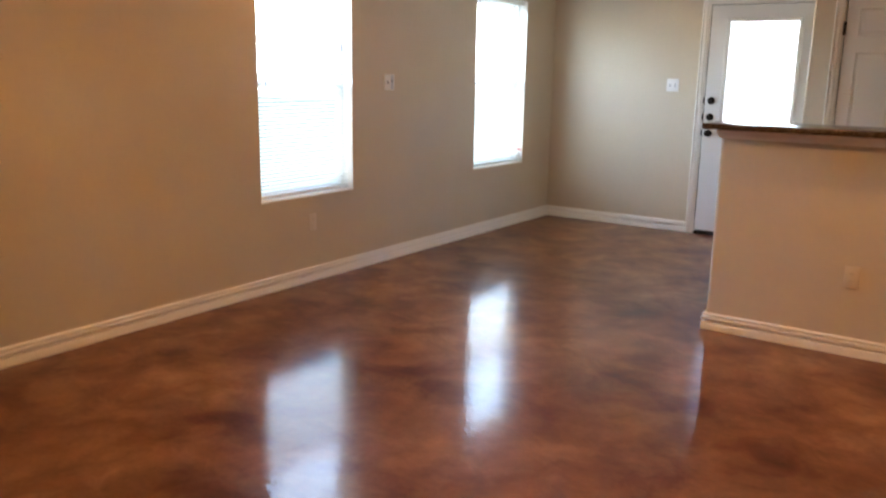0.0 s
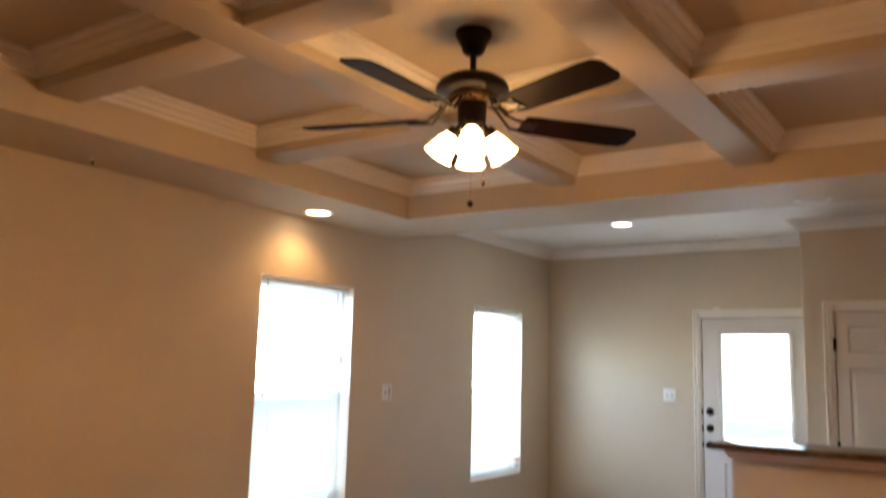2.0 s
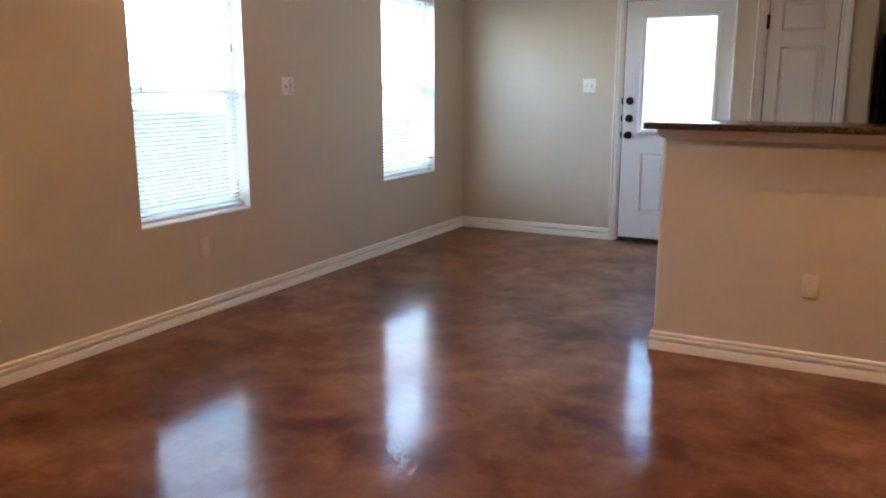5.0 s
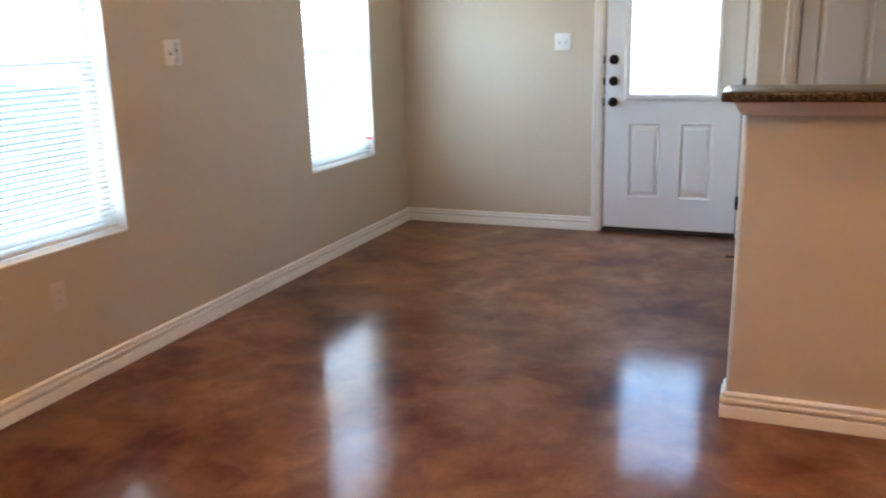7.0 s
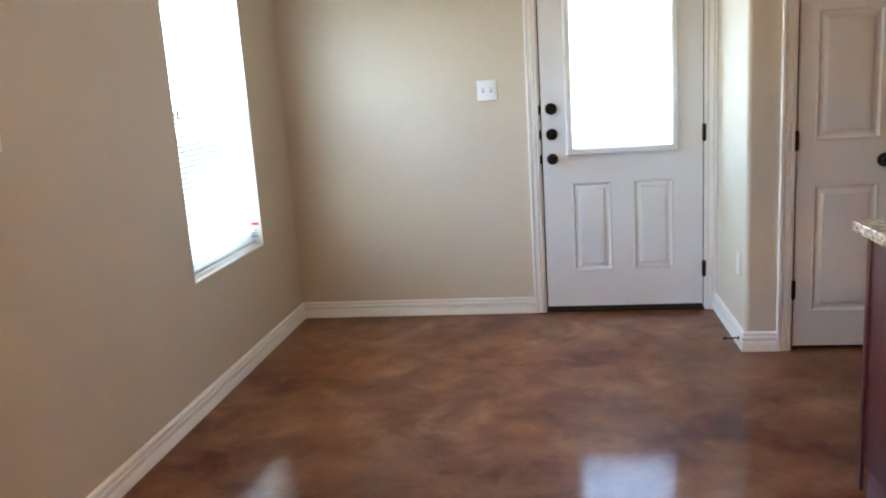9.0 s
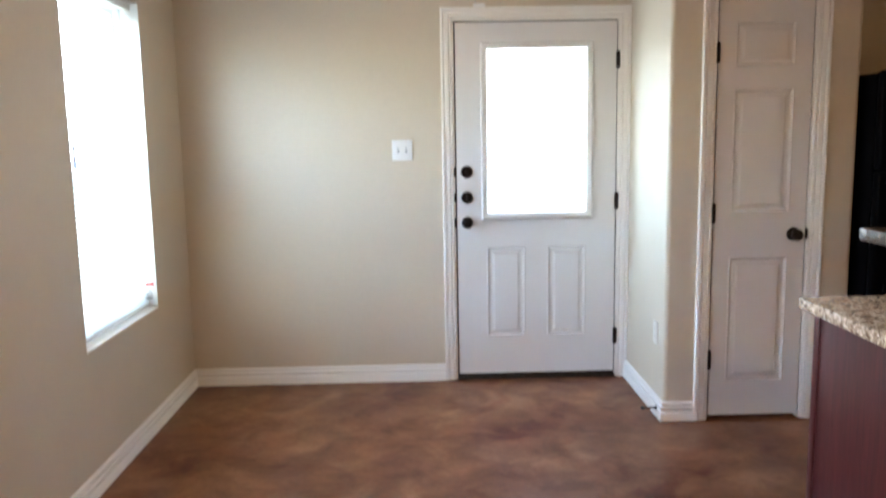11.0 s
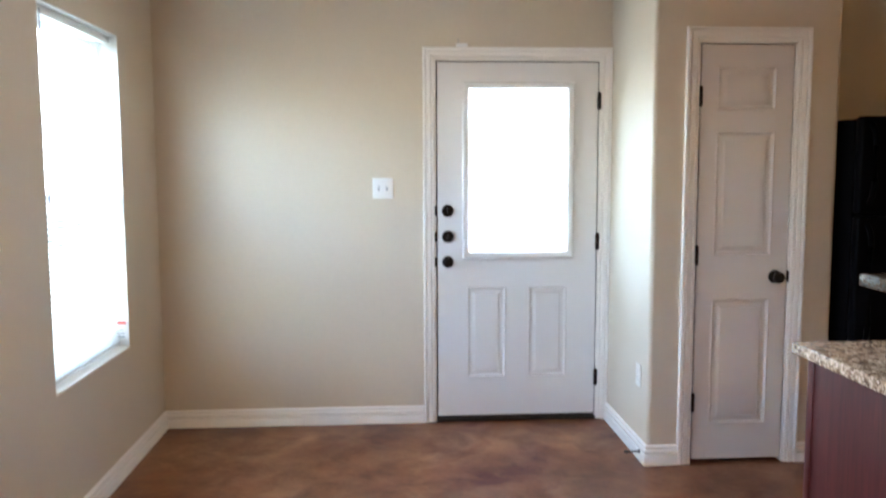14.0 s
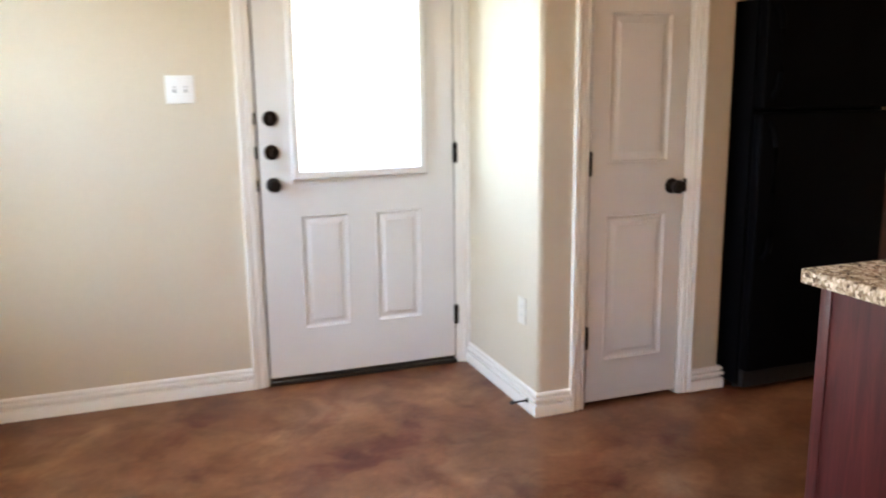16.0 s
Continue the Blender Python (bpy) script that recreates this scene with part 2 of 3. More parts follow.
def concrete_mat():
    m, nt, b = mat("bright_paving_concrete")
    c = ramp(nt, noise_tex(nt, 3, 6), [(0.3, (0.52, 0.51, 0.48)), (0.7, (0.62, 0.60, 0.57))])
    nt.links.new(mixc(nt, 0.3, c, ramp(nt, noise_tex(nt, 60, 4), [(0.3, (0.42, 0.42, 0.39)), (0.7, (0.64, 0.63, 0.59))])), b.inputs["Base Color"])
    b.inputs["Roughness"].default_value = 0.85
    return m


M_FLOOR, M_GRANITE, M_CHERRY, M_BLADE = stained_floor(), granite("speckled_granite", (1.62, 1.46, 1.36)), cherry(), blade_wood()
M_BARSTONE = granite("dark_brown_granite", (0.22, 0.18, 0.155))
M_SHADE = glow("lit_frosted_glass", (1.0, 0.55, 0.22), 0.75)
M_LENS_WARM = glow("lit_lens_warm", (1.0, 0.74, 0.45), 0.5)
M_LENS = glow("lit_lens", (1.0, 0.9, 0.76), 0.4)
M_GLASS, M_DOORGLASS = glass("clear_glass", (0.95, 0.97, 0.965)), glass("tinted_door_glass", (0.80, 0.815, 0.81))
M_SCREEN = glass("dimming_tint", (0.50, 0.54, 0.55))
M_SLAT, M_GROUND, M_CONC = slat_mat(), ground_mat(), concrete_mat()
M_HAZE_GLOW = glow("haze_glow", (0.95, 0.98, 1.0), 0.12)
M_RED = painted("red_print", (0.55, 0.03, 0.03), 0.5, 0.03, 0.02)
M_GREY = painted("grey_plastic", (0.30, 0.31, 0.33), 0.4, 0.03, 0.02)
M_PALEGREY = painted("pale_grey_plastic", (0.58, 0.61, 0.66), 0.4, 0.03, 0.02)
M_CAVITY = painted("can_interior", (0.55, 0.54, 0.52), 0.5, 0.03, 0.02)


# ---- mesh helpers ----
def box(bm, x0, y0, z0, x1, y1, z1):
    v = [bm.verts.new((x, y, z)) for x in (x0, x1) for y in (y0, y1) for z in (z0, z1)]
    for f in ((0, 1, 3, 2), (4, 6, 7, 5), (0, 4, 5, 1), (2, 3, 7, 6), (0, 2, 6, 4), (1, 5, 7, 3)):
        bm.faces.new([v[i] for i in f])
    return v


def boxes(*bs, bevel=0.0, seg=2):
    bm = bmesh.new()
    for b in bs:
        box(bm, *b)
    if bevel:
        bmesh.ops.bevel(bm, geom=bm.edges[:], offset=bevel, segments=seg, affect="EDGES", profile=0.5)
    return bm


def lathe(profile, n=32, bm=None, m=None):
    """Turns (radius, z) round z."""
    bm = bm or bmesh.new()
    rings = []
    for r, z in profile:
        if r < 1e-6:
            rings.append([bm.verts.new((0, 0, z))])
        else:
            rings.append([bm.verts.new((r * math.cos(2 * math.pi * k / n), r * math.sin(2 * math.pi * k / n), z)) for k in range(n)])
    for a, b in zip(rings, rings[1:]):
        for k in range(n):
            q = [a[k % len(a)], a[(k + 1) % n % len(a)], b[(k + 1) % n % len(b)], b[k % len(b)]]
            q = [v for i, v in enumerate(q) if v not in q[:i]]
            if len(q) > 2:
                bm.faces.new(q)
    if m is not None:
        bmesh.ops.transform(bm, matrix=m, verts=[v for r in rings for v in r])
    return bm


def sweep(path, profile, closed=False, m=None):
    """Runs a profile of (offset to the left of travel, height) along a plan path, mitred at its corners."""
    bm = bmesh.new()
    n = len(path)
    P = [Vector(p) for p in path]
    rows = []
    for i in range(n):
        dirs = []
        if closed or i > 0:
            dirs.append((P[i] - P[i - 1]).normalized())
        if closed or i < n - 1:
            dirs.append((P[(i + 1) % n] - P[i]).normalized())
        nor = [Vector((-d.y, d.x)) for d in dirs]
        if len(nor) == 2:
            b = (nor[0] + nor[1]).normalized()
            off = b / max(0.2, b.dot(nor[0]))
        else:
            off = nor[0]
        rows.append([bm.verts.new((P[i].x + off.x * o, P[i].y + off.y * o, h)) for o, h in profile])
    k = len(profile)
    last = n if closed else n - 1
    for i in range(last):
        a, b = rows[i], rows[(i + 1) % n]
        for j in range(k):
            bm.faces.new((a[j], a[(j + 1) % k], b[(j + 1) % k], b[j]))
    if not closed:
        bm.faces.new(rows[0][::-1])
        bm.faces.new(rows[-1])
    if m is not None:
        bmesh.ops.transform(bm, matrix=m, verts=bm.verts[:])
    return bm


def tube(points, r, n=10):
    bm = bmesh.new()
    P = [Vector(p) for p in points]
    rows = []
    for i, p in enumerate(P):
        d = (P[min(i + 1, len(P) - 1)] - P[max(i - 1, 0)]).normalized()
        q = d.to_track_quat("Z", "Y")
        rows.append([bm.verts.new(p + q @ Vector((r * math.cos(2 * math.pi * k / n), r * math.sin(2 * math.pi * k / n), 0))) for k in range(n)])
    for a, b in zip(rows, rows[1:]):
        for k in range(n):
            bm.faces.new((a[k], a[(k + 1) % n], b[(k + 1) % n], b[k]))
    bm.faces.new(rows[0][::-1])
    bm.faces.new(rows[-1])
    return bm


def finish(name, bm, material, smooth=35):
    me = bpy.data.meshes.new(name)
    bmesh.ops.recalc_face_normals(bm, faces=bm.faces[:])
    bm.to_mesh(me)
    bm.free()
    me.materials.append(material)
    if smooth:
        me.shade_smooth()
        me.set_sharp_from_angle(angle=radians(smooth))
    return new(name, me)


def part(name, bm, material, parent, label="", smooth=35):
    ob = finish(name, bm, material, smooth)
    ob.parent = parent
    if label:
        ob["label"] = label
    return ob


def thing(name, m, label, category, group=""):
    ob = new(name)
    ob.matrix_basis = m
    return tagged(ob, label, category, group)


def structure(name, bm, material, label, category, smooth=35):
    return tagged(finish(name, bm, material, smooth), label, category, kind="structure")


def extrude_plan(outline, z0, z1):
    bm = bmesh.new()
    lo = [bm.verts.new((x, y, z0)) for x, y in outline]
    hi = [bm.verts.new((x, y, z1)) for x, y in outline]
    n = len(outline)
    bm.faces.new(lo[::-1])
    bm.faces.new(hi)
    for i in range(n):
        bm.faces.new((lo[i], lo[(i + 1) % n], hi[(i + 1) % n], hi[i]))
    return bm


def arc(cx, cy, r, a0, a1, n=6):
    return [(cx + r * math.cos(radians(a0 + (a1 - a0) * k / n)), cy + r * math.sin(radians(a0 + (a1 - a0) * k / n))) for k in range(n + 1)]


# ---- large structure ----
XE, YB, TOP = 5.0, -9.0, 2.95          # east wall, back wall, top of walls
ZS, ZB, ZC, ZD = 2.51, 2.62, 2.762, 2.755   # soffit, beams, coffers, dining ceiling
WT = 0.14
W1, W2, WZ = (-3.94, -3.05), (-1.44, -0.56), (0.59, 2.095)
DX, DZ = (1.549, 2.467), 2.057          # entry door slab
PX, PY, PZ = (2.765, 3.220), -0.76, 2.046          # pantry door slab, pantry wall face

ground = structure("ground", boxes((-400, -400, -0.6, 400, 400, -0.16)), M_GROUND, "dry grass ground round the house", "ground")
# self-lit sheet added so the distance behind the door glass stays white
structure("backdrop", boxes((-300, 172, -0.15, 300, 173, 34)), M_HAZE_GLOW, "glowing pale sheet added for bright haze beyond the field", "backdrop")
bm = boxes((-WT, YB - WT, -0.15, XE + WT, WT, -0.004))
gx, gy = 104, 186                      # the trowelled top is very slightly wavy
grid = []
for i in range(gx + 1):
    col = []
    for j in range(gy + 1):
        x, y = -WT + (XE + 2 * WT) * i / gx, YB - WT + (WT * 2 - YB) * j / gy
        w = noise.noise(Vector((x * 3.1, y * 3.1, 0))) * 0.6 + noise.noise(Vector((x * 8.5, y * 8.5, 4))) * 0.18
        col.append(bm.verts.new((x, y, -0.0009 + 0.0009 * w)))
    grid.append(col)
for i in range(gx):
    for j in range(gy):
        bm.faces.new((grid[i][j], grid[i + 1][j], grid[i + 1][j + 1], grid[i][j + 1]))
structure("floor", bm, M_FLOOR, "glossy acid-stained brown concrete floor", "floor")
# added paving, stretched to the horizon so the door glass shows white
structure("pavement", boxes((-1.0, WT + 0.004, -0.159, 60.0, 25.0, -0.05), (-60.0, 25.0, -0.159, 60.0, 170.0, -0.05)), M_CONC, "pale concrete sheet added to whiten the door glass", "pavement")

structure("wall_west", boxes(
    (-WT, YB - WT, 0, 0, W1[0], TOP), (-WT, W1[0], 0, 0, W1[1], WZ[0]), (-WT, W1[0], WZ[1], 0, W1[1], TOP),
    (-WT, W1[1], 0, 0, W2[0], TOP), (-WT, W2[0], 0, 0, W2[1], WZ[0]), (-WT, W2[0], WZ[1], 0, W2[1], TOP),
    (-WT, W2[1], 0, 0, WT, TOP)), M_WALL, "beige painted drywall with two windows", "wall")
JX = (DX[0] - 0.022, DX[1] + 0.022)
structure("wall_north", boxes(
    (0, 0, 0, JX[0], WT, TOP), (JX[0], 0, DZ + 0.022, JX[1], WT, TOP), (JX[1], 0, 0, XE + WT, WT, TOP)),
    M_WALL, "beige painted drywall round the entry door", "wall")
structure("wall_east", boxes((XE, YB - WT, 0, XE + WT, 0, TOP)), M_WALL, "beige painted drywall", "wall")
structure("wall_south", boxes((0, YB - WT, 0, XE, YB, TOP)), M_WALL, "beige painted drywall", "wall")

PJ = (PX[0] - 0.02, PX[1] + 0.02)
NX, NE = 2.54, 3.450
r = 0.022
bm = extrude_plan([(NX, 0)] + arc(NX + r, PY + r, r, 180, 270) + [(PJ[0], PY), (PJ[0], PY + 0.11), (NX + 0.11, PY + 0.11), (NX + 0.11, 0)], 0, TOP)
structure("wall_pantry_side", bm, M_WALL, "beige painted drywall with a rounded corner beside the entry door", "wall", 40)
structure("wall_pantry_header", boxes((PJ[0], PY, PZ + 0.02, PJ[1], PY + 0.11, TOP)), M_WALL, "beige painted drywall over the pantry door", "wall")
bm = extrude_plan([(PJ[1], PY)] + arc(NE - r, PY + r, r, 270, 360) + [(NE, 0), (NE - 0.11, 0), (NE - 0.11, PY + 0.11), (PJ[1], PY + 0.11)], 0, TOP)
structure("wall_pantry_end", bm, M_WALL, "beige painted drywall between the pantry and the refrigerator", "wall", 40)

HX, HY = 2.546, (-2.87, -2.75)
bm = extrude_plan(arc(HX + r, HY[0] + r, r, 180, 270) + [(XE, HY[0]), (XE, HY[1])] + arc(HX + r, HY[1] - r, r, 90, 180), 0, 1.1595)
structure("wall_half", bm, M_WALL, "beige painted half wall under the granite bar", "wall", 40)

# ceilings
TX, TY = (0.58, 3.92), (-6.87, -3.22)
SY = -2.60
BX, BY = ((1.61, 1.80), (2.69, 2.885)), ((-5.765, -5.57), (-4.57, -4.375))
structure("ceiling_dining", boxes((0, SY, ZD, XE, 0, ZD + 0.12)), M_CEIL, "flat off-white dining ceiling", "ceiling")
structure("ceiling_soffit", boxes(
    (0, YB, ZS, TX[0], SY, ZC + 0.1), (TX[1], YB, ZS, XE, SY, ZC + 0.1),
    (TX[0], TY[1], ZS, TX[1], SY, ZC + 0.1), (TX[0], YB, ZS, TX[1], TY[0], ZC + 0.1)), M_BEAM, "beige painted soffit round the coffered ceiling", "ceiling")
structure("ceiling_coffers", boxes((TX[0], TY[0], ZC, TX[1], TY[1], ZC + 0.1)), M_BEAM, "beige painted coffered ceiling", "ceiling")
beam_set = new("ceiling_beams")
tagged(beam_set, "beige painted box beams that divide the ceiling into coffers", "ceiling beams", kind="structure")
for x0, x1 in BX:
    part("beam", boxes((x0, TY[0], ZB, x1, TY[1], ZC - 0.002), bevel=0.006), M_BEAM, beam_set)
ex = [TX[0], BX[0][0], BX[0][1], BX[1][0], BX[1][1], TX[1]]
for y0, y1 in BY:
    for i in (0, 2, 4):
        part("beam", boxes((ex[i], y0, ZB, ex[i + 1], y1, ZC - 0.002), bevel=0.006), M_BEAM, beam_set)

COFFER_CROWN = [(0.0, -0.095), (0.012, -0.095), (0.014, -0.078), (0.026, -0.070), (0.030, -0.052), (0.048, -0.040), (0.054, -0.024), (0.070, -0.018), (0.074, -0.002), (0.0, -0.002)]
ey = [TY[0], BY[0][0], BY[0][1], BY[1][0], BY[1][1], TY[1]]
crowns = new("coffer_trim")
tagged(crowns, "cream stepped crown moulding inside each coffer", "crown moulding", kind="structure")
for i in (0, 2, 4):
    for j in (0, 2, 4):
        x0, x1, y0, y1 = ex[i], ex[i + 1], ey[j], ey[j + 1]
        part("crown", sweep([(x0, y0), (x1, y0), (x1, y1), (x0, y1)], [(o, ZC + h) for o, h in COFFER_CROWN], True), M_TRIM, crowns)

CROWN = [(0.0, -0.082), (0.010, -0.082), (0.013, -0.070), (0.024, -0.060), (0.044, -0.040), (0.060, -0.026), (0.066, -0.014), (0.078, -0.012), (0.080, -0.002), (0.0, -0.002)]
structure("trim_crown", sweep([(NE, -0.1), (NE, PY), (NX, PY), (NX, 0), (0, 0), (0, SY)], [(o, ZD + h) for o, h in CROWN]), M_TRIM, "white painted crown moulding round the dining ceiling", "crown moulding")

BASE = [(0.0, 0.0), (0.018, 0.0), (0.018, 0.044), (0.016, 0.047), (0.002, 0.049), (0.002, 0.057), (0.016, 0.059), (0.018, 0.062), (0.018, 0.072), (0.016, 0.075), (0.002, 0.077), (0.002, 0.083), (0.013, 0.085), (0.013, 0.092), (0.008, 0.098), (0.003, 0.1005), (0.0, 0.1005)]
CW = 0.064                             # casing width
for path in ([(JX[0] - CW + 0.008, 0), (0, 0), (0, YB)],
             [(PJ[0] - CW + 0.008, PY), (NX, PY), (NX, 0)],
             [(NE, -0.1), (NE, PY), (PJ[1] + CW - 0.008, PY)],
             [(XE, HY[0]), (HX, HY[0]), (HX, HY[1])]):
    structure("baseboard", sweep(path, BASE), M_TRIM, "white painted moulded baseboard along the wall", "baseboard")

# door casings: path in the wall's plane, then stood upright
CASE = [(0.0, 0.0), (0.0, 0.010), (0.008, 0.012), (0.011, 0.004), (0.016, 0.004), (0.020, 0.013), (0.038, 0.015), (0.041, 0.006), (0.047, 0.006), (0.050, 0.019), (0.061, 0.019), (0.064, 0.015), (0.064, 0.0)]


def casing(name, x0, x1, ztop, yface, label):
    up = Matrix.Translation((0, yface, 0)) @ Matrix(((1, 0, 0, 0), (0, 0, -1, 0), (0, 1, 0, 0), (0, 0, 0, 1)))
    bm = sweep([(x0, 0), (x0, ztop), (x1, ztop), (x1, 0)], CASE, False, up)
    return structure(name, bm, M_TRIM, label, "door casing")


casing("trim_entry_door", JX[0] + 0.008, JX[1] - 0.008, DZ + 0.014, 0, "white fluted casing round the entry door")
casing("trim_pantry_door", PJ[0] + 0.008, PJ[1] - 0.008, PZ + 0.012, PY, "white fluted casing round the pantry door")
structure("door_jamb_entry", boxes((JX[0], 0.002, 0, DX[0] - 0.004, WT - 0.002, DZ + 0.004), (DX[1] + 0.004, 0.002, 0, JX[1], WT - 0.002, DZ + 0.004), (JX[0], 0.002, DZ + 0.004, JX[1], WT - 0.002, DZ + 0.022)), M_TRIM, "white painted entry door jamb", "door jamb")
structure("door_jamb_pantry", boxes((PJ[0], PY + 0.002, 0, PX[0] - 0.004, PY + 0.108, PZ + 0.004), (PX[1] + 0.004, PY + 0.002, 0, PJ[1], PY + 0.108, PZ + 0.004), (PJ[0], PY + 0.002, PZ + 0.004, PJ[1], PY + 0.108, PZ + 0.02)), M_TRIM, "white painted pantry door jamb", "door jamb")
structure("door_threshold", boxes((DX[0] - 0.004, -0.012, 0.0005, DX[1] + 0.004, WT, 0.018), bevel=0.003), M_DARKRUB, "dark metal threshold under the entry door", "threshold")


# ---- windows with blinds ----
def window(name, y0, y1):
    z0, z1 = WZ
    w = new(name)
    tagged(w, "white vinyl single-hung window in a drywall opening", "window", kind="structure")
    xo, xi = -WT + 0.01, -0.085
    zm = 1.335
    part("window_frame", boxes((xo, y0, z0, xi, y0 + 0.035, z1), (xo, y1 - 0.035, z0, xi, y1, z1), (xo, y0 + 0.035, z1 - 0.035, xi, y1 - 0.035, z1), (xo, y0 + 0.035, z0, xi, y1 - 0.035, z0 + 0.035), bevel=0.002), M_VINYL, w)
    for nm, a, b, x0, x1 in (("upper_sash", zm - 0.015, z1 - 0.036, xo + 0.004, xo + 0.02), ("lower_sash", z0 + 0.036, zm + 0.02, xo + 0.021, xo + 0.04)):
        ya, yb = y0 + 0.036, y1 - 0.036
        s = part(nm, boxes((x0, ya, a, x1, ya + 0.03, b), (x0, yb - 0.03, a, x1, yb, b), (x0, ya + 0.03, a, x1, yb - 0.03, a + 0.034), (x0, ya + 0.03, b - 0.03, x1, yb - 0.03, b), bevel=0.002), M_VINYL, w)
        p = part("pane", boxes((x0 + 0.006, ya + 0.03, a + 0.034, x0 + 0.010, yb - 0.03, b - 0.03)), M_GLASS, s, "clear glass pane", smooth=0)
        p.visible_shadow = False
        if nm == "lower_sash":
            # tinted sheet added to dim the lower pane; a screen is only assumed
            part("dimming_screen", boxes((xo + 0.006, ya + 0.004, a, xo + 0.008, yb - 0.004, b - 0.04)), M_SCREEN, s, "tinted screen sheet added to dim the lower pane", smooth=0)
    part("window_return", boxes((-0.0845, y0 + 0.0005, z0 + 0.012, -0.001, y0 + 0.005, z1 - 0.0055)), M_VINYL, w, "white side return")
    part("window_return", boxes((-0.0845, y1 - 0.005, z0 + 0.012, -0.001, y1 - 0.0005, z1 - 0.0055)), M_VINYL, w, "white side return")
    part("window_head", boxes((-0.0845, y0 + 0.0005, z1 - 0.005, -0.001, y1 - 0.0005, z1 - 0.0005)), M_VINYL, w, "white head return")
    part("window_sill", boxes((-0.084, y0 + 0.001, z0 + 0.0005, 0.003, y1 - 0.001, z0 + 0.011), bevel=0.003), M_TRIM, w, "white painted sill")

    bl = thing("window_blind", pose(-0.048, (y0 + y1) / 2, z1 - 0.005), "open white vinyl mini blind hanging in the window", "window blind", "window blinds")
    hw = (y1 - y0) / 2 - 0.012
    part("headrail", boxes((-0.014, -hw, -0.034, 0.014, hw, -0.002), bevel=0.003), M_VINYL, bl)
    part("bottom_rail", boxes((-0.012, -hw + 0.004, -1.478, 0.012, hw - 0.004, -1.462), bevel=0.004), M_VINYL, bl)
    sl = bmesh.new()
    rows = []
    for k in range(5):
        u = (k - 2) / 2 * 0.0125
        rows.append([sl.verts.new((u, s * (hw - 0.004), 0.0022 * (1 - (u / 0.0125) ** 2) - u * 0.4)) for s in (-1, 1)])
    for a, b in zip(rows, rows[1:]):
        sl.faces.new((a[0], a[1], b[1], b[0]))
    first = part("slat", sl, M_SLAT, bl, smooth=60)
    n = 59
    for k in range(n):
        s = first if k == 0 else bpy.data.objects.new("slat", first.data)
        if k:
            scene.collection.objects.link(s)
            s.parent = bl
        s.location = (0, 0, -0.052 - k * 1.402 / (n - 1))
    for yy in (-hw + 0.14, hw - 0.14):
        part("ladder_cord", tube([(0.0135, yy, -0.03), (0.0135, yy, -1.465)], 0.0008, 5), M_VINYL, bl)
    part("tilt_wand", tube([(0.020, -hw + 0.075, -0.02), (0.023, -hw + 0.077, -0.4), (0.022, -hw + 0.08, -0.76)], 0.0042, 8), M_GREY, bl, "clear grey tilt wand")
    cord = part("lift_cord", tube([(0.018, hw - 0.07, -0.02), (0.019, hw - 0.068, -0.48)], 0.0011, 6), M_VINYL, bl)
    part("tassel", lathe([(0, -0.50), (0.005, -0.505), (0.007, -0.53), (0.004, -0.55), (0, -0.552)], 10, m=Matrix.Translation((0.019, hw - 0.068, 0.02))), M_GREY, cord)
    return w


window("window_1", *W1)
window("window_2", *W2)


# ---- doors ----
def raised_panel(bm, x0, z0, x1, z1, y):
    """A moulded panel field on a face that looks to -y: a sunk groove and a raised middle."""
    loops = [(0.0, 0.0), (0.003, -0.0025), (0.008, -0.0015), (0.013, 0.006), (0.018, 0.0085), (0.024, 0.0085), (0.043, 0.001), (0.046, -0.001), (0.048, -0.0012)]
    rows = []
    for o, d in loops:
        rows.append([bm.verts.new(p) for p in ((x0 + o, y + d, z0 + o), (x1 - o, y + d, z0 + o), (x1 - o, y + d, z1 - o), (x0 + o, y + d, z1 - o))])
    for a, b in zip(rows, rows[1:]):
        for k in range(4):
            bm.faces.new((a[k], a[(k + 1) % 4], b[(k + 1) % 4], b[k]))
    bm.faces.new(rows[-1])


def slab_with_holes(x0, x1, z0, z1, y0, y1, holes):
    """A door slab whose holes share one column set each; built of butted boxes."""
    bm = bmesh.new()
    zs = sorted({z0, z1, *[h[1] for h in holes], *[h[3] for h in holes]})
    for a, b in zip(zs, zs[1:]):
        row = sorted((h[0], h[2]) for h in holes if h[1] <= a and h[3] >= b)
        x = x0
        for u, v in row:
            box(bm, x, y0, a, u, y1, b)
            x = v
        box(bm, x, y0, a, x1, y1, b)
    bmesh.ops.remove_doubles(bm, verts=bm.verts[:], dist=1e-5)
    return bm


def knob_set(parent, x, y, z, kind):
    ro = Matrix.Translation((x, y, z)) @ Matrix.Rotation(radians(90), 4, "X")
    if kind == "knob":
        k = part("door_knob", lathe([(0, 0), (0.032, 0), (0.033, 0.004), (0.028, 0.010), (0.014, 0.014), (0.011, 0.030), (0.016, 0.036), (0.026, 0.042), (0.0285, 0.052), (0.025, 0.061), (0.014, 0.066), (0, 0.067)], 28, m=ro), M_BRONZE, parent, "dark bronze round knob")
    else:
        k = part("deadbolt", lathe([(0, 0), (0.033, 0), (0.034, 0.004), (0.031, 0.014), (0.026, 0.018), (0, 0.019)], 28, m=ro), M_BRONZE, parent, "dark bronze deadbolt")
        part("thumb_turn", boxes((x - 0.005, y - 0.040, z - 0.016, x + 0.005, y - 0.018, z + 0.016), bevel=0.003), M_BRONZE, k)
    return k


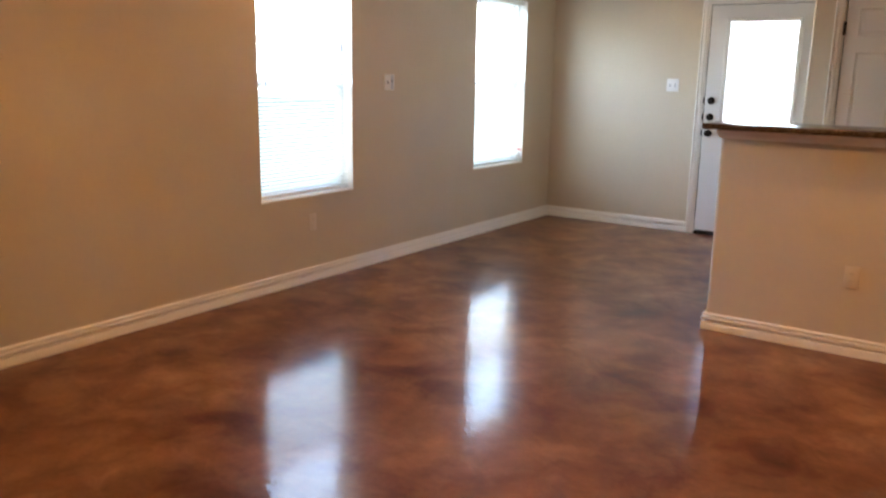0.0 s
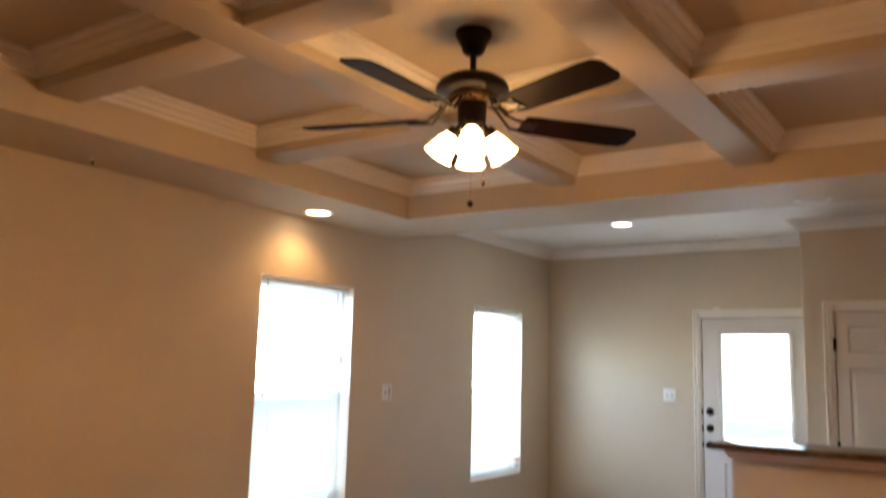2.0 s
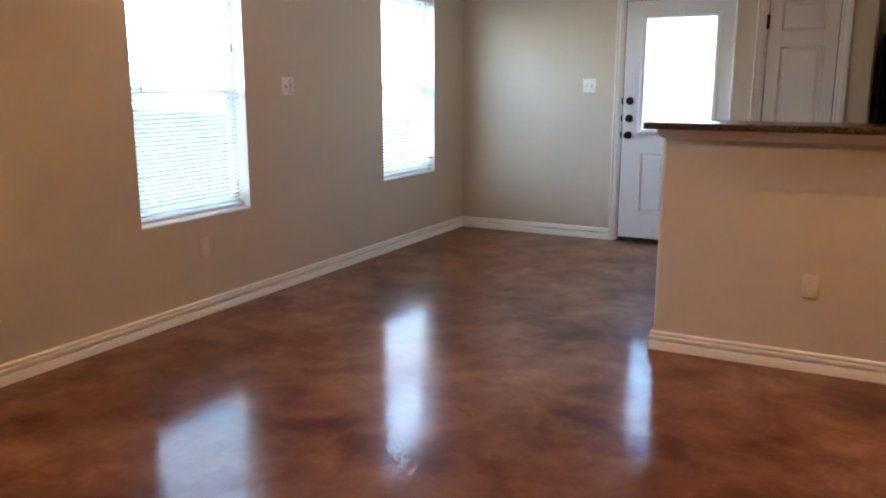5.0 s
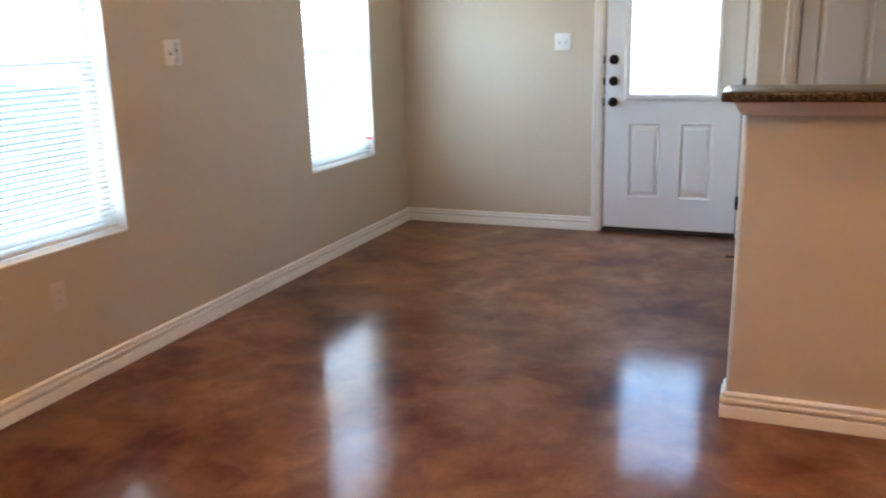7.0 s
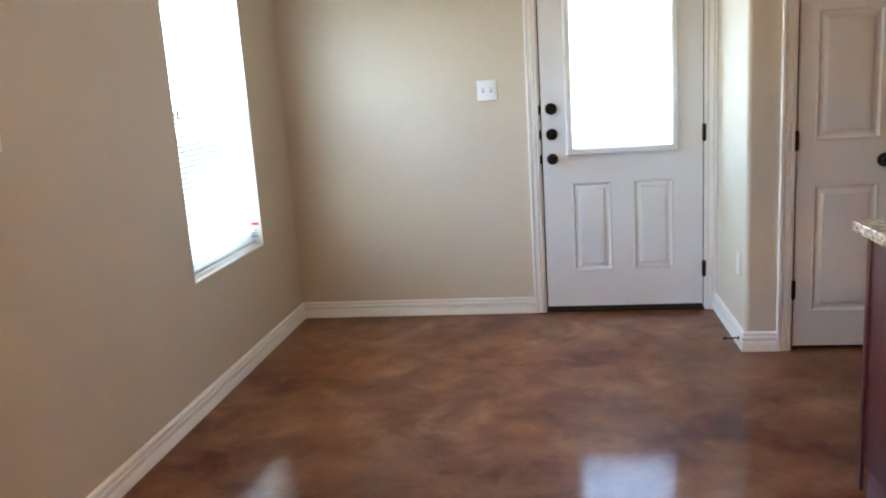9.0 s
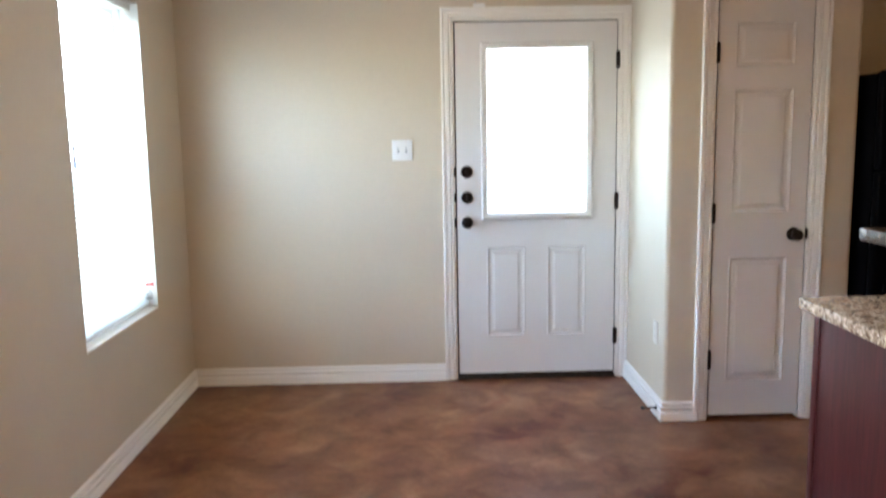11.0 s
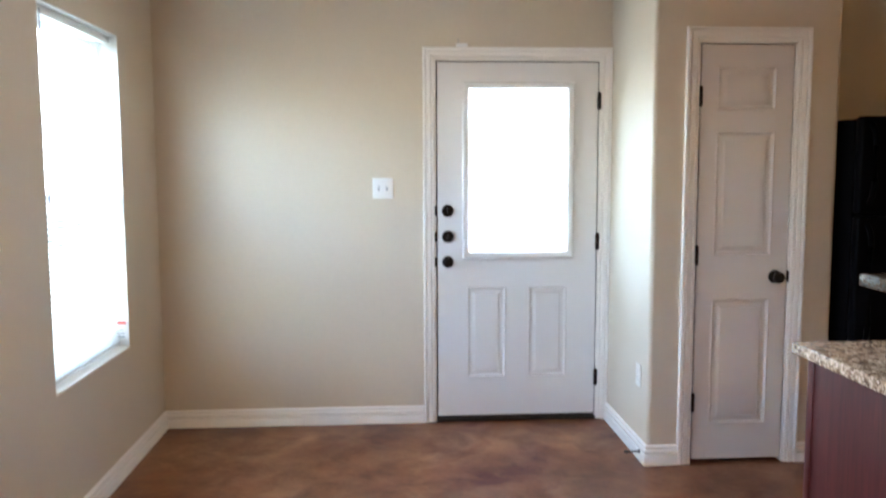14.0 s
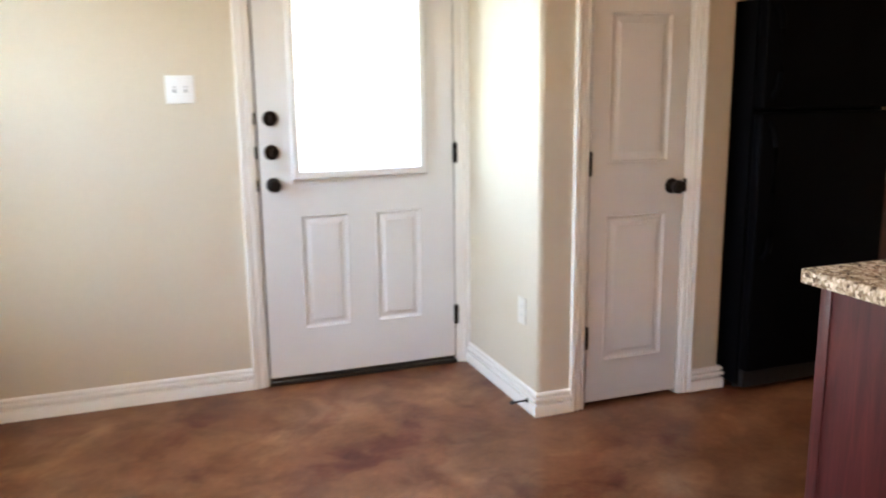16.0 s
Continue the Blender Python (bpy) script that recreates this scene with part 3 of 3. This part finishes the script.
def hinge(parent, x, y, z):
    h = part("hinge", lathe([(0, -0.046), (0.0035, -0.05), (0.0072, -0.045), (0.0072, 0.045), (0.0035, 0.05), (0, 0.046)], 12, m=Matrix.Translation((x, y - 0.005, z))), M_BRONZE, parent, "dark bronze hinge")
    part("hinge_leaf", boxes((x - 0.012, y - 0.0025, z - 0.045, x + 0.012, y + 0.001, z + 0.045), bevel=0.0008), M_BRONZE, h)


door = new("door_entry")
tagged(door, "closed white entry door with a large glass lite", "door", kind="structure")
D0, D1 = -0.002, 0.043
LX, LZ = (1.700, 2.320), (0.960, 1.935)
panels = [(1.720, 0.255, 1.945, 0.790), (2.072, 0.255, 2.297, 0.790)]
bm = slab_with_holes(DX[0] + 0.004, DX[1] - 0.003, 0.036, DZ - 0.004, D0, D1, [(LX[0], LZ[0], LX[1], LZ[1])] + panels)
for x0, z0, x1, z1 in panels:
    pb = bmesh.new()
    raised_panel(pb, x0, z0, x1, z1, D0)
    box(pb, x0, D0 + 0.016, z0, x1, D1, z1)
    part("panel", pb, M_DOORPAINT, door, smooth=30)
part("door_slab", bm, M_DOORPAINT, door, smooth=30)
LITE = [(0.0, 0.006), (-0.002, 0.024), (0.006, 0.033), (0.022, 0.031), (0.033, 0.024), (0.038, 0.006)]
up = Matrix.Translation((0, 0, 0)) @ Matrix(((1, 0, 0, 0), (0, 0, -1, 0), (0, 1, 0, 0), (0, 0, 0, 1)))
x0, x1, z0, z1 = LX[0] - 0.006, LX[1] + 0.006, LZ[0] - 0.006, LZ[1] + 0.006
part("lite_frame", sweep([(x0, z0), (x1, z0), (x1, z1), (x0, z1)], [(o, h - 0.004) for o, h in LITE], True, up), M_DOORPAINT, door, "white moulded frame round the glass")
for yy in (0.012, 0.030):
    p = part("pane", boxes((LX[0], yy, LZ[0], LX[1], yy + 0.003, LZ[1])), M_DOORGLASS, door, "clear glass pane", smooth=0)
    p.visible_shadow = False
knob_set(door, 1.610, D0, 1.225, "bolt")
knob_set(door, 1.610, D0, 1.078, "bolt")
knob_set(door, 1.610, D0, 0.934, "knob")
for z in (1.84, 1.045, 0.25):
    hinge(door, DX[1] + 0.003, D0 - 0.004, z)
for z in (1.225, 1.078, 0.934):
    part("strike_plate", boxes((DX[0] - 0.012, D0 - 0.0025, z - 0.026, DX[0] - 0.0005, D0 + 0.02, z + 0.026)), M_BRONZE, door)
# added behind the slab to block daylight leaking through the gap
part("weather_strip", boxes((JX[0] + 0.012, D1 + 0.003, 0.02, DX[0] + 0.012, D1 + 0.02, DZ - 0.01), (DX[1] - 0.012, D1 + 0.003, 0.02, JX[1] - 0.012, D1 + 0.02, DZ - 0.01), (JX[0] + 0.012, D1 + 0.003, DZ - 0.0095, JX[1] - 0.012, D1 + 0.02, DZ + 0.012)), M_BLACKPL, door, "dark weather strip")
# thin black strips that colour in the shade of the gap round the slab
for name, b in (("jamb_gap_shade", (DX[0] - 0.002, D0 + 0.005, 0.03, DX[0] + 0.0036, D1, DZ - 0.005)), ("jamb_gap_shade", (DX[1] - 0.0026, D0 + 0.005, 0.03, DX[1] + 0.002, D1, DZ - 0.005)), ("head_gap_shade", (DX[0] - 0.002, D0 + 0.005, DZ - 0.0036, DX[1] + 0.002, D1, DZ + 0.002))):
    part(name, boxes(b), M_BLACKPL, door, "black strip standing for shade in the door gap")
part("door_sweep", boxes((DX[0] + 0.005, D0 + 0.004, 0.0185, DX[1] - 0.002, D0 + 0.034, 0.036), bevel=0.002), M_DARKRUB, door, "dark rubber door sweep")

pd = new("door_pantry")
tagged(pd, "closed narrow white three-panel pantry door", "door", kind="structure")
q0, q1 = PY + 0.004, PY + 0.039
pan = [(PX[0] + 0.082, 0.195, PX[1] - 0.082, 0.825), (PX[0] + 0.082, 1.035, PX[1] - 0.082, 1.635), (PX[0] + 0.082, 1.735, PX[1] - 0.082, 1.945)]
bm = slab_with_holes(PX[0] + 0.003, PX[1] - 0.003, 0.022, PZ - 0.003, q0, q1, pan)
for x0, z0, x1, z1 in pan:
    pb = bmesh.new()
    raised_panel(pb, x0, z0, x1, z1, q0)
    box(pb, x0, q0 + 0.016, z0, x1, q1, z1)
    part("panel", pb, M_PANTRY, pd, smooth=30)
part("door_slab", bm, M_PANTRY, pd, smooth=30)
knob_set(pd, 3.158, q0, 0.932, "knob")
for z in (1.80, 1.04, 0.31):
    hinge(pd, PX[0] - 0.003, q0 - 0.004, z)
# black strips put in for gap shade, as on the entry door
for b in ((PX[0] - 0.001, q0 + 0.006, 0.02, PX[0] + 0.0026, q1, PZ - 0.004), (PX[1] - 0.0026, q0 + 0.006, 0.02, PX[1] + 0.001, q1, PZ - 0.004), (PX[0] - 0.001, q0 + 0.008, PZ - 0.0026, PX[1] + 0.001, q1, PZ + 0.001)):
    part("jamb_gap_shade", boxes(b), M_BLACKPL, pd, "black strip standing for shade in the door gap")
part("latch_plate", boxes((PX[1] - 0.001, q0 - 0.012, 0.905, PX[1] + 0.006, q0 + 0.01, 0.96), bevel=0.002), M_BRONZE, pd)

# small sensor on the casing over the entry door
s = thing("door_sensor", pose(1.690, -0.012, DZ + 0.079), "small white plastic sensor on the door casing", "sensor")
part("housing", boxes((-0.033, -0.009, 0.0, 0.033, 0.010, 0.018), bevel=0.003), M_PLASTIC, s)
part("lead", tube([(-0.02, 0, 0.017), (-0.021, 0.002, 0.032), (-0.018, 0.006, 0.04)], 0.0015, 6), M_GREY, s)

# door stop on the baseboard
s = thing("door_stop", pose(NX - 0.016, -0.70, 0.048), "black spring door stop screwed to the baseboard", "door stop")
part("rod", lathe([(0, 0), (0.011, 0), (0.011, 0.004), (0.0045, 0.008), (0.0045, 0.062), (0, 0.063)], 12, m=Matrix.Rotation(radians(-90), 4, "Y")), M_BRONZE, s)
part("rubber_tip", lathe([(0, 0.062), (0.008, 0.062), (0.009, 0.074), (0.006, 0.079), (0, 0.08)], 12, m=Matrix.Rotation(radians(-90), 4, "Y")), M_BLACKPL, s)


# ---- switches and outlets (plates face -y before they are turned) ----
def plate_mesh(w, h):
    return boxes((-w / 2, -0.006, -h / 2, w / 2, 0.0, h / 2), bevel=0.0025)


def light_switch(m, label):
    s = thing("light_switch", m, label, "light switch", "light switches")
    pl = part("cover_plate", plate_mesh(0.116, 0.116), M_PLASTIC, s)
    for dx in (-0.023, 0.023):
        part("toggle_slot", boxes((dx - 0.0055, -0.0068, -0.013, dx + 0.0055, -0.0055, 0.013)), M_GREY, pl)
        part("toggle", boxes((dx - 0.004, -0.018, 0.000, dx + 0.004, -0.0068, 0.009), bevel=0.0015), M_PLASTIC, pl)
        for dz in (-0.030, 0.030):
            part("screw", lathe([(0, 0), (0.003, 0), (0.0025, 0.001), (0, 0.0012)], 10, m=Matrix.Translation((dx, -0.0058, dz)) @ Matrix.Rotation(radians(90), 4, "X")), M_PLASTIC, pl)


light_switch(pose(1.245, -0.001, 1.354), "white two-gang toggle switch on the wall beside the entry door")
s = thing("light_switch", pose(0.001, -2.638, 1.356, 0, 0, 90), "white two-gang plate with a toggle and a grey slide control", "light switch", "light switches")
pl = part("cover_plate", plate_mesh(0.116, 0.116), M_PLASTIC, s)
part("toggle_slot", boxes((-0.0285, -0.0068, -0.013, -0.0175, -0.0055, 0.013)), M_GREY, pl)
part("toggle", boxes((-0.027, -0.018, -0.011, -0.019, -0.0068, -0.001), bevel=0.0015), M_GREY, pl)
sc = part("slide_control", boxes((0.012, -0.010, -0.050, 0.040, -0.0055, 0.050), bevel=0.0015), M_PALEGREY, pl, "grey slide control")
part("slider_knob", boxes((0.006, -0.017, 0.004, 0.028, -0.0095, 0.016), bevel=0.002), M_GREY, sc)
for dz in (-0.030, 0.030):
    part("screw", lathe([(0, 0), (0.003, 0), (0.0025, 0.001), (0, 0.0012)], 10, m=Matrix.Translation((-0.023, -0.0058, dz)) @ Matrix.Rotation(radians(90), 4, "X")), M_PLASTIC, pl)


def outlet(m, material, label):
    s = thing("power_outlet", m, label, "power outlet", "power outlets")
    pl = part("cover_plate", plate_mesh(0.072, 0.116), material, s)
    for dz in (-0.0195, 0.0195):
        f = part("receptacle", lathe([(0, 0), (0.0165, 0), (0.016, 0.0018), (0, 0.002)], 20, m=Matrix.Translation((0, -0.0058, dz)) @ Matrix.Rotation(radians(90), 4, "X")), material, pl)
        f.data.update()
        for dx in (-0.006, 0.006):
            part("slot", boxes((dx - 0.001, -0.0082, dz - 0.004, dx + 0.001, -0.0076, dz + 0.005)), M_GREY, pl)
    part("screw", lathe([(0, 0), (0.003, 0), (0.0025, 0.001), (0, 0.0012)], 10, m=Matrix.Translation((0, -0.0058, 0)) @ Matrix.Rotation(radians(90), 4, "X")), material, pl)


outlet(pose(0.001, -3.48, 0.415, 0, 0, 90), M_ALMOND, "beige duplex outlet under the window")
outlet(pose(3.282, HY[0] - 0.001, 0.425), M_ALMOND, "beige duplex outlet on the half wall")
outlet(pose(NX - 0.001, -0.615, 0.418, 0, 0, -90), M_IVORY, "ivory duplex outlet on the wall beside the entry door")


# ---- bar, peninsula, kitchen ----
BAR = (2.478, -3.02, -2.60)
bar = thing("bar_top", pose(0, 0, 0), "polished speckled brown granite bar top on the half wall", "countertop")
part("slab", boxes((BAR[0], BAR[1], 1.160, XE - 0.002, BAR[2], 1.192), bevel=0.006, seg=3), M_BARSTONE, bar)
MOULD = [(0.0, 1.106), (0.006, 1.106), (0.008, 1.114), (0.012, 1.116), (0.017, 1.128), (0.024, 1.138), (0.026, 1.146), (0.031, 1.149), (0.032, 1.1595), (0.0, 1.1595)]
structure("trim_bar", sweep([(XE, HY[0]), (HX, HY[0]), (HX, HY[1])], MOULD), M_TRIM, "painted crown moulding under the bar top", "moulding")

pen = thing("base_cabinet", pose(2.605, -2.748, 0), "cherry-stained base cabinet behind the half wall", "cabinet", "kitchen cabinets")
part("body", boxes((0.0, 0.0, 0.0, 0.9, 0.53, 0.10), (0.0, 0.0, 0.10, 0.9, 0.585, 0.872), bevel=0.0015), M_CHERRY, pen)
part("end_stile", boxes((-0.005, 0.572, 0.0, 0.006, 0.606, 0.872), bevel=0.004), M_CHERRY, pen)
for x0, x1 in ((0.02, 0.44), (0.46, 0.88)):
    d = part("door", boxes((x0, 0.586, 0.12, x1, 0.605, 0.70), bevel=0.003), M_CHERRY, pen)
    part("drawer_front", boxes((x0, 0.586, 0.715, x1, 0.605, 0.86), bevel=0.003), M_CHERRY, pen)
ct = thing("kitchen_counter", pose(0, 0, 0), "speckled granite counter with a rounded edge on the cabinet", "countertop")
part("slab", boxes((2.560, HY[1] + 0.001, 0.8735, XE - 0.002, -2.115, 0.910), bevel=0.005, seg=3), M_GRANITE, ct)

fr = thing("refrigerator", pose(3.484, -0.90, 0), "black top-freezer refrigerator standing beside the pantry wall", "refrigerator")
part("body", boxes((0.0, 0.062, 0.03, 0.72, 0.80, 1.690), bevel=0.006), M_BLACK, fr)
part("base_grille", boxes((0.01, 0.03, 0.025, 0.71, 0.06, 0.10), bevel=0.003), M_BLACKPL, fr)
for nm, z0, z1 in (("freezer_door", 1.243, 1.700), ("fridge_door", 0.105, 1.230)):
    d = part(nm, boxes((0.0, 0.0, z0, 0.72, 0.058, z1), bevel=0.012, seg=3), M_BLACK, fr)
    hz = (z0 + 0.05, z1 - 0.04) if nm == "freezer_door" else (z1 - 0.62, z1 - 0.04)
    pts = [(0.045, -0.002, hz[0]), (0.045, -0.030, hz[0] + 0.035), (0.045, -0.042, hz[0] + 0.10), (0.045, -0.042, hz[1] - 0.10), (0.045, -0.030, hz[1] - 0.035), (0.045, -0.002, hz[1])]
    part("handle", tube(pts, 0.013, 10), M_BLACK, d, "black curved handle")
part("hinge_cover", boxes((0.60, 0.065, 1.691, 0.70, 0.12, 1.709), bevel=0.006), M_BLACKPL, fr)
for x in (0.05, 0.67):
    for y in (0.12, 0.72):
        part("foot", lathe([(0, 0), (0.018, 0), (0.018, 0.012), (0.008, 0.016), (0.008, 0.032), (0, 0.032)], 12, m=Matrix.Translation((x, y, 0))), M_BLACKPL, fr)

bc = thing("base_cabinet", pose(4.225, -0.602, 0), "cherry-stained base cabinet beside the refrigerator", "cabinet", "kitchen cabinets")
part("body", boxes((0.0, 0.07, 0.0, 0.77, 0.60, 0.10), (0.0, 0.02, 0.10, 0.77, 0.60, 0.872), bevel=0.0015), M_CHERRY, bc)
part("door", boxes((0.02, 0.0, 0.12, 0.75, 0.019, 0.70), bevel=0.003), M_CHERRY, bc)
part("drawer_front", boxes((0.02, 0.0, 0.715, 0.75, 0.019, 0.86), bevel=0.003), M_CHERRY, bc)
c2 = thing("kitchen_counter", pose(0, 0, 0), "speckled granite counter on the cabinet beside the refrigerator", "countertop")
part("slab", boxes((4.215, -0.635, 0.8735, XE - 0.002, -0.001, 0.910), bevel=0.005, seg=3), M_GRANITE, c2)


# ---- ceiling fittings ----
def recessed_can(x, y, z, lens, label):
    c = thing("recessed_light", pose(x, y, z), label, "ceiling light", "recessed lights")
    part("trim_ring", lathe([(0.078, 0.0), (0.079, -0.004), (0.096, -0.006), (0.100, -0.003), (0.100, -0.0005), (0.078, -0.0003)], 36), M_PLASTIC, c, "white trim ring")
    part("lens", lathe([(0, -0.0035), (0.060, -0.0032), (0.0775, -0.0012), (0.0775, -0.0006), (0, -0.0006)], 32), lens, c)


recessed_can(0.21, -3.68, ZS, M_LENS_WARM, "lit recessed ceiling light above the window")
# fittings for unseen lamps; the east pair is added fill for the half wall
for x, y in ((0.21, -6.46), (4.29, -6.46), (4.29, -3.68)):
    recessed_can(x, y, ZS, M_LENS_WARM, "unseen recessed ceiling light added in the soffit")
recessed_can(1.27, -1.20, ZD, M_LENS, "lit recessed ceiling light over the dining area")
recessed_can(2.98, -2.74, ZS, M_CAVITY, "unlit recessed ceiling light over the bar")
hk = thing("ceiling_hook", pose(0.148, -5.23, ZS), "small dark screw hook in the soffit", "hook")
part("hook", tube([(0, 0, 0), (0, 0, -0.018), (0.010, 0, -0.028), (0.018, 0, -0.02), (0.018, 0, -0.008)], 0.0028, 8), M_BRONZE, hk)
part("base", lathe([(0, 0), (0.011, 0), (0.010, -0.004), (0, -0.005)], 14), M_PLASTIC, hk)

# ---- ceiling fan, at rest ----
fan = thing("ceiling_fan", pose(*FAN), "dark bronze five-blade ceiling fan with four lit glass shades", "ceiling fan")
part("canopy", lathe([(0, -0.016), (0.064, -0.016), (0.067, -0.024), (0.067, -0.032), (0.062, -0.040), (0.046, -0.072), (0.040, -0.094), (0.030, -0.104), (0.018, -0.108), (0, -0.109)], 32), M_BRONZE, fan)
part("downrod", lathe([(0, -0.08), (0.0115, -0.08), (0.0115, -0.172), (0.019, -0.176), (0.019, -0.19), (0, -0.19)], 20), M_BRONZE, fan)
part("motor_housing", lathe([(0, -0.182), (0.050, -0.184), (0.095, -0.195), (0.122, -0.213), (0.133, -0.232), (0.132, -0.246), (0.122, -0.256), (0.085, -0.264), (0, -0.266)], 40), M_BRONZE, fan)
# brass colour here stands for lamplight caught on the dark bronze
part("glow_band", lathe([(0.05, -0.264), (0.086, -0.266), (0.088, -0.272), (0.080, -0.285), (0.05, -0.29)], 32), M_BRASSY, fan, "bronze band under the motor, coloured brassy for lamp glow")
part("switch_housing", lathe([(0, -0.286), (0.052, -0.288), (0.054, -0.30), (0.050, -0.36), (0.042, -0.372), (0.030, -0.385), (0, -0.388)], 28), M_BRONZE, fan)
bw = bmesh.new()
outline = [(0.195, -0.052), (0.24, -0.060), (0.58, -0.070), (0.635, -0.064), (0.655, -0.040), (0.655, 0.040), (0.635, 0.064), (0.58, 0.070), (0.24, 0.060), (0.195, 0.052)]
lo = [bw.verts.new((x, y, -0.003)) for x, y in outline]
hi = [bw.verts.new((x, y, 0.003)) for x, y in outline]
bw.faces.new(lo[::-1])
bw.faces.new(hi)
for i in range(len(outline)):
    bw.faces.new((lo[i], lo[(i + 1) % len(outline)], hi[(i + 1) % len(outline)], hi[i]))
blade0 = None
for k in range(5):
    m = pose(0, 0, -0.342, 0, 0, 53 + 72 * k) @ pose(0, 0, 0, -12, 0, 0)
    if blade0 is None:
        blade0 = part("blade", bw, M_BLADE, fan, "dark walnut blade", smooth=30)
        b = blade0
        b.matrix_basis = m
        am = bmesh.new()
        for s in (-1, 1):
            t = tube([(0.066, s * 0.008, 0.064), (0.095, s * 0.010, 0.056), (0.125, s * 0.016, 0.022), (0.16, s * 0.034, -0.006), (0.21, s * 0.032, -0.007), (0.245, s * 0.010, -0.007)], 0.006, 8)
            me = bpy.data.meshes.new("tmp")
            t.to_mesh(me)
            t.free()
            am.from_mesh(me)
            bpy.data.meshes.remove(me)
        box(am, 0.20, -0.035, -0.008, 0.25, 0.035, -0.0035)
        arm0 = part("blade_arm", am, M_BRONZE, b, "bronze scrolled blade arm")
    else:
        b = bpy.data.objects.new("blade", blade0.data)
        a = bpy.data.objects.new("blade_arm", arm0.data)
        for o, p in ((b, fan), (a, b)):
            scene.collection.objects.link(o)
            o.parent = p
        b["label"], a["label"] = "dark walnut blade", "bronze scrolled blade arm"
        b.matrix_basis = m
for a in (-57, 33, 123, 213):
    ro = Matrix.Rotation(radians(a), 4, "Z")
    ar = part("lamp_arm", tube([(0.026, 0, -0.362), (0.042, 0, -0.370), (0.055, 0, -0.384), (0.060, 0, -0.398)], 0.009, 10), M_BRONZE, fan)
    ar.matrix_basis = ro
    tilt = Matrix.Translation((0.060, 0, -0.393)) @ Matrix.Rotation(radians(-33), 4, "Y")
    part("socket", lathe([(0, 0.012), (0.022, 0.010), (0.026, 0.0), (0.027, -0.022), (0, -0.022)], 20, m=tilt), M_BRONZE, ar)
    part("glass_shade", lathe([(0.024, -0.010), (0.028, -0.026), (0.038, -0.046), (0.044, -0.070), (0.049, -0.095), (0.056, -0.110), (0.0535, -0.110), (0.0465, -0.095), (0.0415, -0.070), (0.0355, -0.046), (0.0255, -0.026)], 28, m=tilt), M_SHADE, ar, "lit frosted glass bell shade", smooth=60)
    part("bulb", lathe([(0, -0.018), (0.013, -0.022), (0.015, -0.038), (0.024, -0.060), (0.024, -0.078), (0.015, -0.092), (0, -0.097)], 18, m=tilt), M_SHADE, ar, "lit bulb", smooth=60)
for ang, rad, z1, big in ((-57, 0.045, -0.655, True), (-12, 0.062, -0.575, False)):
    x, y = rad * math.cos(radians(ang)), rad * math.sin(radians(ang))
    c = part("pull_chain", tube([(x * 0.8, y * 0.8, -0.36), (x, y, -0.40), (x, y, z1)], 0.0012, 6), M_BRASSY, fan)
    if big:
        part("pull_ball", lathe([(0, 0.013), (0.008, 0.010), (0.0125, 0.0), (0.008, -0.010), (0, -0.013)], 16, m=Matrix.Translation((x, y, z1 - 0.01))), M_BLADE, c, "dark wooden pull ball", smooth=60)
    else:
        part("pull_fob", lathe([(0, 0.014), (0.004, 0.012), (0.007, -0.006), (0.005, -0.014), (0, -0.016)], 14, m=Matrix.Translation((x, y, z1 - 0.012))), M_BRONZE, c, "dark bronze pull fob", smooth=60)

# paper label left on the second window's frame
tg = thing("window_label", pose(-0.030, W2[1] - 0.005, 0.62), "white paper label with a red band on the window return", "label")
part("paper", boxes((-0.045, -0.004, 0.0, 0.018, -0.001, 0.115)), M_PLASTIC, tg)
part("red_band", boxes((-0.045, -0.0055, 0.088, 0.018, -0.004, 0.102)), M_RED, tg)
part("print", boxes((-0.038, -0.0055, 0.02, 0.010, -0.004, 0.03), (-0.038, -0.0055, 0.04, 0.010, -0.004, 0.046), (-0.038, -0.0055, 0.056, 0.004, -0.004, 0.062)), M_GREY, tg)
